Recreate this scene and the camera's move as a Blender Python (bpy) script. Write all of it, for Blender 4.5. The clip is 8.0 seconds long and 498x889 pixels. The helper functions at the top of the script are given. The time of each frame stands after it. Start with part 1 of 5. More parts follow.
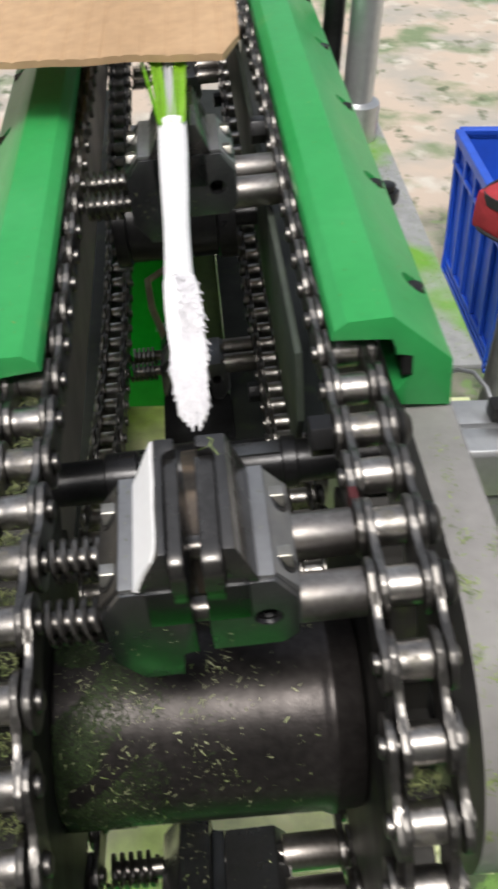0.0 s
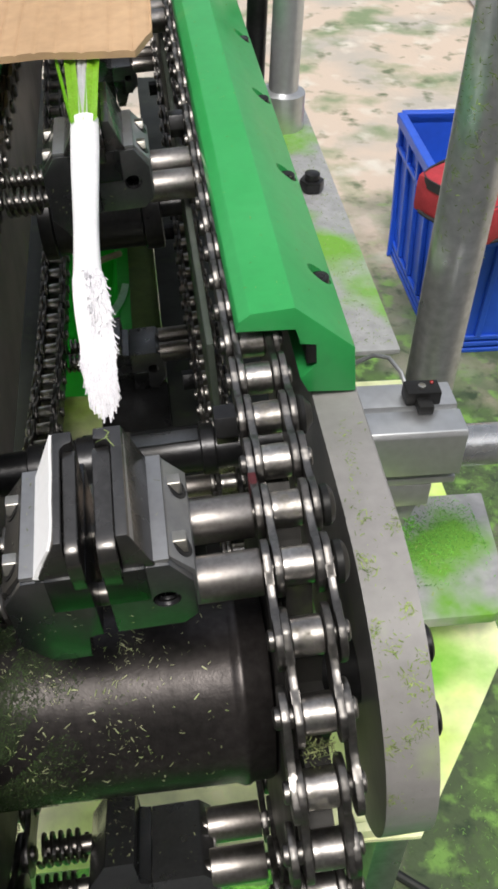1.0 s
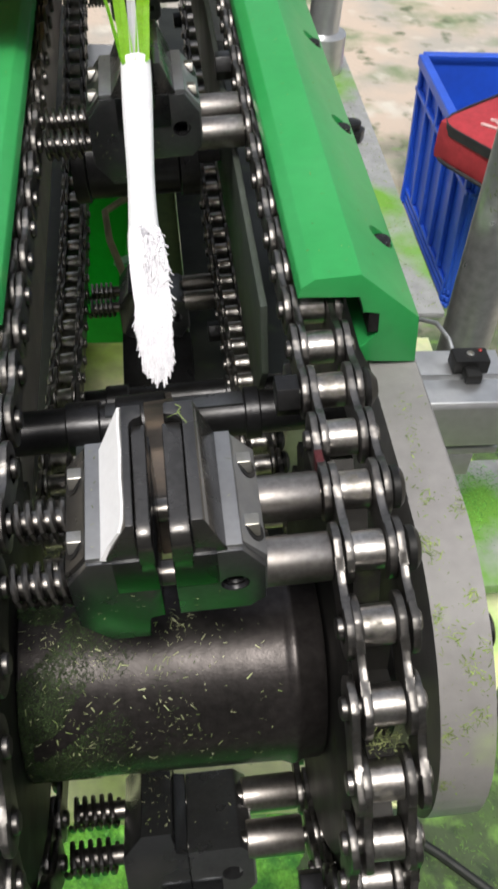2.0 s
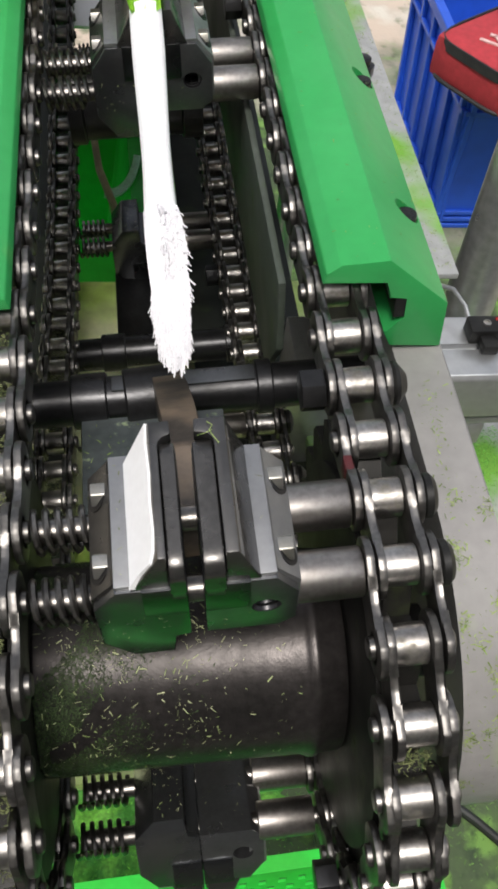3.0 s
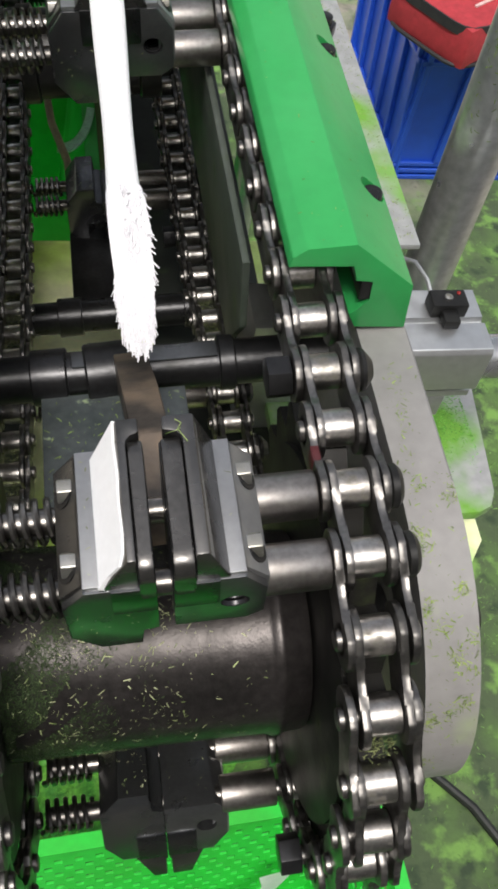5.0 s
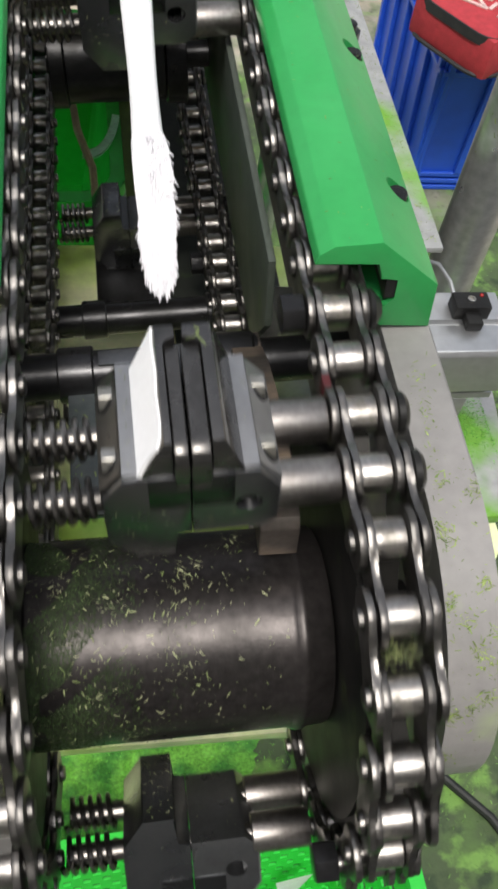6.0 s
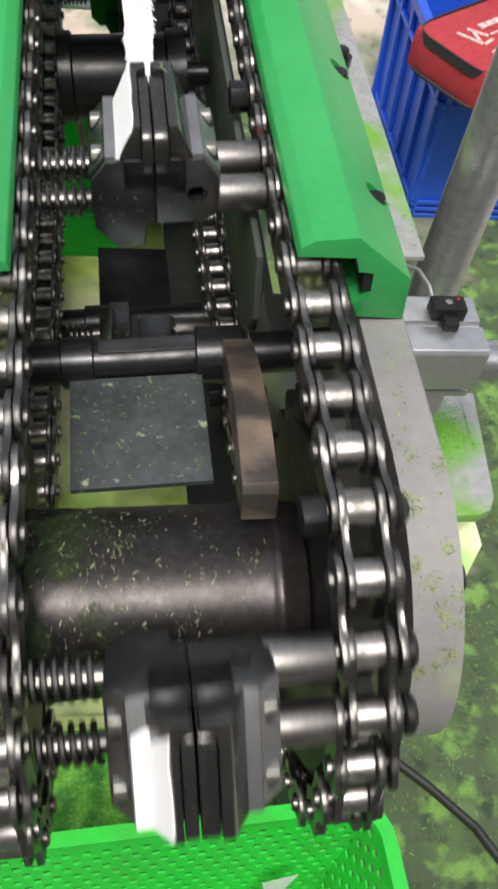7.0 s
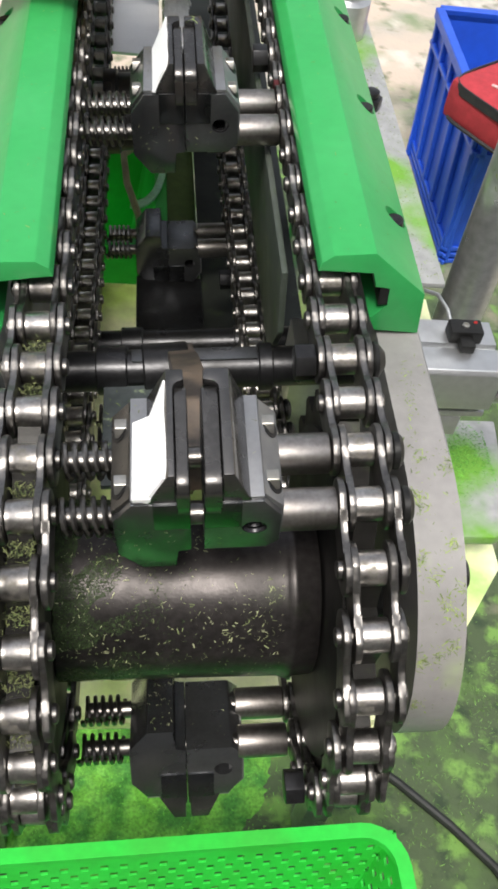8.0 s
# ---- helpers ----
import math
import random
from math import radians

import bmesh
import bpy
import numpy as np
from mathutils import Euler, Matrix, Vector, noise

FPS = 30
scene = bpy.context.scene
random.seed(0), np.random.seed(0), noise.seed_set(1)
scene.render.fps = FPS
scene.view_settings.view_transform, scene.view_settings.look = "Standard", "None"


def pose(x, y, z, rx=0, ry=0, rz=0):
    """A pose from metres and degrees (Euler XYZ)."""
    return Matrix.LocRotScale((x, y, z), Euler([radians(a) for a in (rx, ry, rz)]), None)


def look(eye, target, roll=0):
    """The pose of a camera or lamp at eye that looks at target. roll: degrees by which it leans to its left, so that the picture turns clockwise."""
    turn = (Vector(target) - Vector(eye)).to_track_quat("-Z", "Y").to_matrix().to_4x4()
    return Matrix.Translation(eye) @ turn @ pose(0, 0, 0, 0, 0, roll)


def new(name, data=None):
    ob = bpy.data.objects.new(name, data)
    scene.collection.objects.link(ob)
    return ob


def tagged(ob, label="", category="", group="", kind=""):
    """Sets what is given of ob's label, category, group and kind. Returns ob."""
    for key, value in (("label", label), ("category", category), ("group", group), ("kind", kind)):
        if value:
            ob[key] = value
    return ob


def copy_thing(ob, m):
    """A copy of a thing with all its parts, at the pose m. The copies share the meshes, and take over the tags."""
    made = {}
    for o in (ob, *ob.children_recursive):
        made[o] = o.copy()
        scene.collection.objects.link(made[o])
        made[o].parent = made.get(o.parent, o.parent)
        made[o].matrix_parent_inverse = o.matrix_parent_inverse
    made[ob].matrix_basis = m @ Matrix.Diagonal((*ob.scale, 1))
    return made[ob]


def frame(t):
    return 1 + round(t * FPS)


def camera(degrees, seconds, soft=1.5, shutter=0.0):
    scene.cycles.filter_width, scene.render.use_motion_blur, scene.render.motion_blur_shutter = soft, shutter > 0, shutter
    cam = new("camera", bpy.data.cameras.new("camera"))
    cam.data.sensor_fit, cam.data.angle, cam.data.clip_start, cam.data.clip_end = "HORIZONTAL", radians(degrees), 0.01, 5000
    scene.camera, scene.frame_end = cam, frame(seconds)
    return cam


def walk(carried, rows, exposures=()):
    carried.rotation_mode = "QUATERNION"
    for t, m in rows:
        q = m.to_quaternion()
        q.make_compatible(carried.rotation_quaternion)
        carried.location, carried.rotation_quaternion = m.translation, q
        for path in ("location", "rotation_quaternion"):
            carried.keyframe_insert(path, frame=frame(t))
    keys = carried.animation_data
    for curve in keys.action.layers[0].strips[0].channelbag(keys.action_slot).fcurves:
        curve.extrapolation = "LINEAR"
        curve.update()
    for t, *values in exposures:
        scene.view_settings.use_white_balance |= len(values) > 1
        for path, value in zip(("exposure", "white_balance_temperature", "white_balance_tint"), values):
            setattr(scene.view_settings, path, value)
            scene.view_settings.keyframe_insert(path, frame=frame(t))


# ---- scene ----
cam = camera(29.0, 8.0, soft=3.1, shutter=0.5)
PATH = [
    (0, (-0.058, -0.199, 1.145), (0.1, 1.284, -0.188), 2.2),
    (0.5, (-0.036, -0.216, 1.158), (0.164, 1.255, -0.182), 1.5),
    (1, (-0.037, -0.211, 1.157), (0.196, 1.242, -0.198), 2.8),
    (1.5, (-0.053, -0.198, 1.154), (0.183, 1.236, -0.22), 4.3),
    (2, (-0.062, -0.188, 1.154), (0.187, 1.175, -0.289), 5.8),
    (3.5, (-0.08, -0.141, 1.171), (0.261, 1.014, -0.426), 11.1),
    (4, (-0.074, -0.141, 1.175), (0.319, 0.981, -0.434), 12.6),
    (5.5, (-0.084, -0.134, 1.169), (0.301, 0.969, -0.455), 13.9),
    (6, (-0.085, -0.143, 1.17), (0.271, 0.984, -0.443), 12.5),
    (6.5, (-0.09, -0.156, 1.177), (0.274, 0.984, -0.425), 13.0),
    (7, (-0.085, -0.181, 1.184), (0.271, 0.998, -0.392), 12.9),
    (7.5, (-0.085, -0.203, 1.19), (0.238, 1.027, -0.354), 11.8),
    (8, (-0.083, -0.215, 1.193), (0.202, 1.048, -0.332), 11.4),
]
walk(cam, [(t, look(eye, target, roll)) for t, eye, target, roll in PATH],
     [(0.0, 0.40), (1.0, 0.45), (3.5, 0.46), (6.0, 0.52), (7.0, 0.60), (7.6, 0.76), (8.0, 0.79)])

# ---- light ----
world = bpy.data.worlds.new("world")
scene.world = world
world.use_nodes = True
wn = world.node_tree
sky = wn.nodes.new("ShaderNodeTexSky")
sky.sky_type = "NISHITA"
sky.sun_disc = False
sky.sun_elevation = radians(62)
sky.sun_rotation = radians(198)
sky.dust_density = 4.0
sky.ozone_density = 0.6
pale = wn.nodes.new("ShaderNodeHueSaturation")     # a hazy, nearly white sky
pale.inputs["Saturation"].default_value = 0.35
wn.links.new(sky.outputs[0], pale.inputs["Color"])
wn.links.new(pale.outputs[0], wn.nodes["Background"].inputs[0])
wn.nodes["Background"].inputs[1].default_value = 0.13
sun = new("sun", bpy.data.lights.new("sun", "SUN"))
sun.data.energy, sun.data.angle, sun.data.color = 1.4, radians(14), (1.0, 0.95, 0.88)
sun.matrix_world = look((-0.4, -1.2, 2.4), (0, 0, 0))

# ---- measures of the machine ----
P = 0.0254                       # chain pitch
H = 0.90                         # chain line above the floor
YC = 0.0205                       # front axle
R = P / 2 / math.sin(math.pi / 23)
XR, XL = 0.0162, -0.1163         # chain centre lines
XM = (XR + XL) / 2
LINKS = 110
LOOP = LINKS * P
D = (LOOP - 2 * math.pi * R) / 2
ZA = H - R                       # axle height
U_MAIN = -0.0065                 # first clamp's place on the loop


LEAN = Matrix.Translation((0, 0, H)) @ pose(0, 0, 0, 0, -5.6, 0) @ Matrix.Translation((0, 0, -H))     # the machine stands a little out of level
SAG = 0.07                       # slack in the returning chain
SWAY = 3.3                       # degrees by which the chain planes lean inwards


def on_loop(u):
    """Point (y, z) on the chain line at u metres past the top of the front sprocket."""
    u = (u + LOOP / 2) % LOOP - LOOP / 2
    half = math.pi * R
    if u < 0:
        if u > -half:
            a = -u / R
            return YC - R * math.sin(a), ZA + R * math.cos(a)
        v = -u - half
        if v < D:
            return YC + v, ZA - R - SAG * math.sin(math.pi * v / D) ** 2
        a = (v - D) / R
        return YC + D + R * math.sin(a), ZA - R * math.cos(a)
    if u < D:
        return YC + u, H
    a = (u - D) / R
    return YC + D + R * math.sin(a), ZA + R * math.cos(a)


def loop_pose(u, x=0.0, half=P / 2):
    """Pose of a link whose pins lie half a pitch before and behind u."""
    (y0, z0), (y1, z1) = on_loop(u - half), on_loop(u + half)
    a = math.degrees(math.atan2(z1 - z0, y1 - y0))
    zm = (z0 + z1) / 2
    return pose(x - math.tan(radians(SWAY)) * (H - zm), (y0 + y1) / 2, zm, a, 0, 0)


# how far the chains have run, by seconds
RUN = [(0.0, 0.0), (5.55, 0.0), (5.7, 0.003), (5.8, 0.008), (5.9, 0.017), (6.0, 0.029), (6.1, 0.044), (6.2, 0.059),
       (6.3, 0.074), (6.4, 0.089), (6.5, 0.104), (6.6, 0.119), (6.7, 0.134), (6.8, 0.149), (6.9, 0.163), (7.0, 0.178),
       (7.1, 0.193), (7.2, 0.208), (7.3, 0.223), (7.4, 0.240), (7.5, 0.251), (7.6, 0.252), (8.0, 0.252)]


# ---- materials ----
def material(name, base, rough=0.5, metal=0.0, second=None, scale=40.0, mix=(0.45, 0.65), fine=0.15, bump=0.15,
             bump_scale=400.0, stain=None, stain_scale=25.0, stain_at=(0.62, 0.72), vary=0.0, island=False, spec=0.5, coat=0.0):
    """Two-scale procedural surface: patches of a second colour, fine grain, an optional stain, relief."""
    m = bpy.data.materials.new(name)
    m.use_nodes = True
    t = m.node_tree
    b = t.nodes["Principled BSDF"]
    co = t.nodes.new("ShaderNodeTexCoord")

    def noise_node(sc, detail=4.0):
        n = t.nodes.new("ShaderNodeTexNoise")
        n.inputs["Scale"].default_value = sc
        n.inputs["Detail"].default_value = detail
        t.links.new(co.outputs["Object"], n.inputs["Vector"])
        return n

    def ramp(src, lo, hi):
        r = t.nodes.new("ShaderNodeMapRange")
        r.inputs["From Min"].default_value, r.inputs["From Max"].default_value = lo, hi
        t.links.new(src, r.inputs["Value"])
        return r.outputs[0]

    def blend(fac, a, c, mode="MIX"):
        n = t.nodes.new("ShaderNodeMix")
        n.data_type, n.blend_type = "RGBA", mode
        for sock, val in ((n.inputs[0], fac), (n.inputs[6], a), (n.inputs[7], c)):
            if isinstance(val, (int, float)):
                sock.default_value = val
            elif isinstance(val, tuple):
                sock.default_value = (*val, 1.0)
            else:
                t.links.new(val, sock)
        return n.outputs[2]

    big = noise_node(scale)
    second = second or tuple(c * 0.7 for c in base)
    col = blend(ramp(big.outputs[0], *mix), tuple(base), tuple(second))
    grain = noise_node(scale * 9)
    g = t.nodes.new("ShaderNodeMapRange")
    g.inputs["To Min"].default_value, g.inputs["To Max"].default_value = 1.0 - fine, 1.0 + fine
    g.inputs["From Min"].default_value, g.inputs["From Max"].default_value = 0.3, 0.7
    t.links.new(grain.outputs[0], g.inputs["Value"])
    col = blend(1.0, col, g.outputs[0], "MULTIPLY")
    if vary:
        info = t.nodes.new("ShaderNodeNewGeometry" if island else "ShaderNodeObjectInfo")
        v = t.nodes.new("ShaderNodeMapRange")
        v.inputs["To Min"].default_value, v.inputs["To Max"].default_value = 1.0 - vary, 1.0 + vary
        t.links.new(info.outputs["Random Per Island" if island else "Random"], v.inputs["Value"])
        col = blend(1.0, col, v.outputs[0], "MULTIPLY")
    rough_src = ramp(big.outputs[0], 0.2, 0.8)
    rr = t.nodes.new("ShaderNodeMapRange")
    rr.inputs["To Min"].default_value, rr.inputs["To Max"].default_value = max(rough - 0.08, 0.03), min(rough + 0.12, 1.0)
    t.links.new(rough_src, rr.inputs["Value"])
    rough_out = rr.outputs[0]
    metal_out = None
    if stain:
        sn = noise_node(stain_scale, 8.0)
        f = ramp(sn.outputs[0], *stain_at)
        col = blend(f, col, tuple(stain))
        inv = t.nodes.new("ShaderNodeMath")
        inv.operation, inv.inputs[0].default_value = "MULTIPLY_ADD", 0.0
        inv.inputs[1].default_value, inv.inputs[2].default_value = -metal, metal
        t.links.new(f, inv.inputs[0])
        metal_out = inv.outputs[0]
        mx = t.nodes.new("ShaderNodeMath")
        mx.operation = "MAXIMUM"
        sc = t.nodes.new("ShaderNodeMath")
        sc.operation, sc.inputs[1].default_value = "MULTIPLY", 0.8
        t.links.new(f, sc.inputs[0])
        t.links.new(rough_out, mx.inputs[0])
        t.links.new(sc.outputs[0], mx.inputs[1])
        rough_out = mx.outputs[0]
    t.links.new(col, b.inputs["Base Color"])
    t.links.new(rough_out, b.inputs["Roughness"])
    if metal_out:
        t.links.new(metal_out, b.inputs["Metallic"])
    else:
        b.inputs["Metallic"].default_value = metal
    b.inputs["Specular IOR Level"].default_value = spec
    b.inputs["Coat Weight"].default_value = coat
    if bump:
        bn = noise_node(bump_scale)
        bp = t.nodes.new("ShaderNodeBump")
        bp.inputs["Strength"].default_value, bp.inputs["Distance"].default_value = bump, 0.0006
        t.links.new(bn.outputs[0], bp.inputs["Height"])
        t.links.new(bp.outputs[0], b.inputs["Normal"])
    return m


PLATE_STEEL = material("plate_steel", (0.22, 0.21, 0.20), 0.36, 1.0, (0.12, 0.115, 0.11), 60, vary=0.15, stain=(0.03, 0.028, 0.022), stain_scale=70, stain_at=(0.58, 0.75))
ROLLER_STEEL = material("roller_steel", (0.46, 0.44, 0.42), 0.33, 1.0, (0.27, 0.255, 0.24), 90, vary=0.12, stain=(0.10, 0.09, 0.06), stain_scale=120, stain_at=(0.62, 0.76), bump=0.05)
POLISHED = material("polished_steel", (0.37, 0.345, 0.325), 0.36, 1.0, (0.27, 0.25, 0.235), 50, bump=0.05)
SPRING_STEEL = material("spring_steel", (0.24, 0.225, 0.21), 0.32, 1.0, (0.10, 0.095, 0.09), 60)
BLACK_STEEL = material("black_steel", (0.035, 0.035, 0.037), 0.3, 0.7, (0.02, 0.02, 0.02), 40)
BLACK_RUBBER = material("black_plastic", (0.010, 0.010, 0.010), 0.4, 0.0, (0.014, 0.014, 0.013), 60, spec=0.3)
CLAMP_DARK = material("blackened_clamp_steel", (0.15, 0.154, 0.160), 0.22, 0.9, (0.115, 0.118, 0.124), 60, fine=0.06, bump=0.04, stain=(0.12, 0.16, 0.05), stain_scale=160, stain_at=(0.74, 0.8))
FOOT_STEEL = material("dark_foot_steel", (0.08, 0.083, 0.086), 0.24, 0.95, (0.065, 0.067, 0.07), 50, fine=0.06, bump=0.04)
CLAMP_GREY = material("grey_clamp_steel", (0.18, 0.184, 0.19), 0.29, 0.9, (0.145, 0.148, 0.153), 50, fine=0.06, bump=0.04)
CLAMP_GROUND = material("ground_clamp_steel", (0.36, 0.362, 0.37), 0.4, 0.85, (0.30, 0.302, 0.31), 40, fine=0.05, bump=0.05)
GRIP = material("smooth_grip_steel", (0.13, 0.125, 0.12), 0.25, 0.9, (0.085, 0.082, 0.08), 50)
JAW_STEEL = material("jaw_steel", (0.145, 0.141, 0.138), 0.26, 0.92, (0.10, 0.098, 0.095), 40, fine=0.06, bump=0.05)
# white for the glare painted on the jaws, and for the white board
WHITE_FACE = material("white_glare_and_board", (0.93, 0.93, 0.94), 0.45, 0.0, (0.90, 0.90, 0.91), 40, fine=0.02)
HEX_STEEL = material("bright_hex_steel", (0.50, 0.485, 0.45), 0.36, 1.0, (0.36, 0.345, 0.30), 120, fine=0.05, bump=0)
DRUM = material("brown_drum_steel", (0.048, 0.043, 0.042), 0.33, 0.65, (0.032, 0.029, 0.028), 30, (0.4, 0.62), 0.25, stain=(0.022, 0.030, 0.010), stain_scale=30, stain_at=(0.66, 0.85), bump=0.12, bump_scale=900, spec=0.3)
DISC = material("grey_disc_steel", (0.022, 0.021, 0.019), 0.5, 0.4, (0.014, 0.013, 0.012), 40, stain=(0.03, 0.04, 0.012), stain_scale=60, stain_at=(0.6, 0.75))
GUIDE_GREEN = material("green_plastic_guide", (0.032, 0.335, 0.085), 0.33, 0.0, (0.042, 0.36, 0.10), 14, fine=0.05, bump=0.06, stain=(0.14, 0.42, 0.12), stain_scale=30, stain_at=(0.66, 0.9))
GREY_PLATE = material("pale_grey_plastic_plate", (0.30, 0.289, 0.282), 0.42, 0.0, (0.25, 0.244, 0.237), 18, fine=0.06, stain=(0.34, 0.42, 0.2), stain_scale=26, stain_at=(0.62, 0.85))
INNER_GREY = material("dark_painted_side_plate", (0.085, 0.10, 0.085), 0.45, 0.2, (0.06, 0.075, 0.06), 14, stain=(0.06, 0.10, 0.03), stain_scale=40, stain_at=(0.6, 0.8))
ALU = material("aluminium_profile", (0.58, 0.59, 0.60), 0.36, 0.85, (0.56, 0.57, 0.58), 20, fine=0.06, bump=0.05, stain=(0.3, 0.36, 0.12), stain_scale=24, stain_at=(0.66, 0.84))
DARK_ALU = material("anodised_grey_post", (0.46, 0.47, 0.48), 0.3, 0.85, (0.36, 0.37, 0.38), 16, stain=(0.3, 0.38, 0.14), stain_scale=90, stain_at=(0.71, 0.78), bump=0.04)
LEDGE = material("dusty_grey_sheet", (0.42, 0.42, 0.43), 0.5, 0.2, (0.36, 0.37, 0.37), 12, stain=(0.17, 0.40, 0.05), stain_scale=14, stain_at=(0.47, 0.62))
TRAY = material("yellow_green_stained_sheet", (0.92, 0.96, 0.56), 0.5, 0.0, (0.62, 0.88, 0.17), 8, stain=(0.22, 0.58, 0.05), stain_scale=11, stain_at=(0.60, 0.78))
LEVER = material("worn_brown_lever_steel", (0.115, 0.098, 0.086), 0.38, 0.5, (0.078, 0.068, 0.06), 50, stain=(0.28, 0.205, 0.14), stain_scale=38, stain_at=(0.48, 0.78))
SHEET_DARK = material("dusty_dark_sheet", (0.11, 0.125, 0.13), 0.35, 0.5, (0.07, 0.085, 0.085), 25, stain=(0.3, 0.38, 0.22), stain_scale=150, stain_at=(0.64, 0.72))
CARD = material("corrugated_cardboard", (0.52, 0.345, 0.2), 0.85, 0.0, (0.46, 0.3, 0.17), 12, fine=0.08, bump=0.2)
CRATE_BLUE = material("blue_crate_plastic", (0.02, 0.10, 0.62), 0.38, 0.0, (0.02, 0.085, 0.52), 6, fine=0.05)
BAG_RED = material("red_bag_fabric", (0.42, 0.035, 0.045), 0.7, 0.0, (0.34, 0.025, 0.035), 10, bump=0.5, bump_scale=900)
BAG_TRIM = material("black_bag_webbing", (0.02, 0.02, 0.022), 0.7, 0.0, (0.03, 0.03, 0.03), 60)
PRINT = material("pale_pink_print", (0.75, 0.55, 0.52), 0.7, 0.0, (0.6, 0.35, 0.33), 80)
BASKET = material("bright_green_basket_plastic", (0.03, 0.62, 0.06), 0.4, 0.0, (0.04, 0.52, 0.05), 12, fine=0.06)
LEAF = material("fresh_green_leaf", (0.36, 0.72, 0.04), 0.45, 0.0, (0.42, 0.76, 0.09), 90)
MOSS = material("dark_green_leaf_dust", (0.032, 0.056, 0.016), 0.8, 0.0, (0.018, 0.032, 0.008), 150, vary=0.5, island=True, bump=0)
PALE_CHAFF = material("pale_dry_leaf_chaff", (0.40, 0.42, 0.24), 0.7, 0.0, (0.20, 0.27, 0.08), 120, vary=0.5, island=True, bump=0)
DULL_CHAFF = material("dull_leaf_chaff", (0.15, 0.17, 0.065), 0.75, 0.0, (0.07, 0.10, 0.03), 200, vary=0.6, island=True, bump=0)
CHAFF_MAT = material("green_leaf_chaff", (0.26, 0.34, 0.10), 0.7, 0.0, (0.13, 0.22, 0.04), 200, vary=0.45, island=True, bump=0)
STALK = material("white_stalk", (0.88, 0.87, 0.89), 0.5, 0.0, (0.83, 0.82, 0.85), 60, fine=0.04)
FIBRE = material("white_stalk_fibre", (0.82, 0.81, 0.84), 0.6, 0.0, (0.76, 0.75, 0.79), 300, vary=0.1, island=True, bump=0)
CLOTH = material("pale_cloth", (0.7, 0.7, 0.74), 0.8, 0.0, (0.6, 0.6, 0.64), 8)
CABLE = material("black_cable", (0.02, 0.022, 0.02), 0.5)
LED = material("red_led_lens", (0.35, 0.015, 0.015), 0.2)
HOSE = material("tan_hose", (0.36, 0.3, 0.16), 0.5)


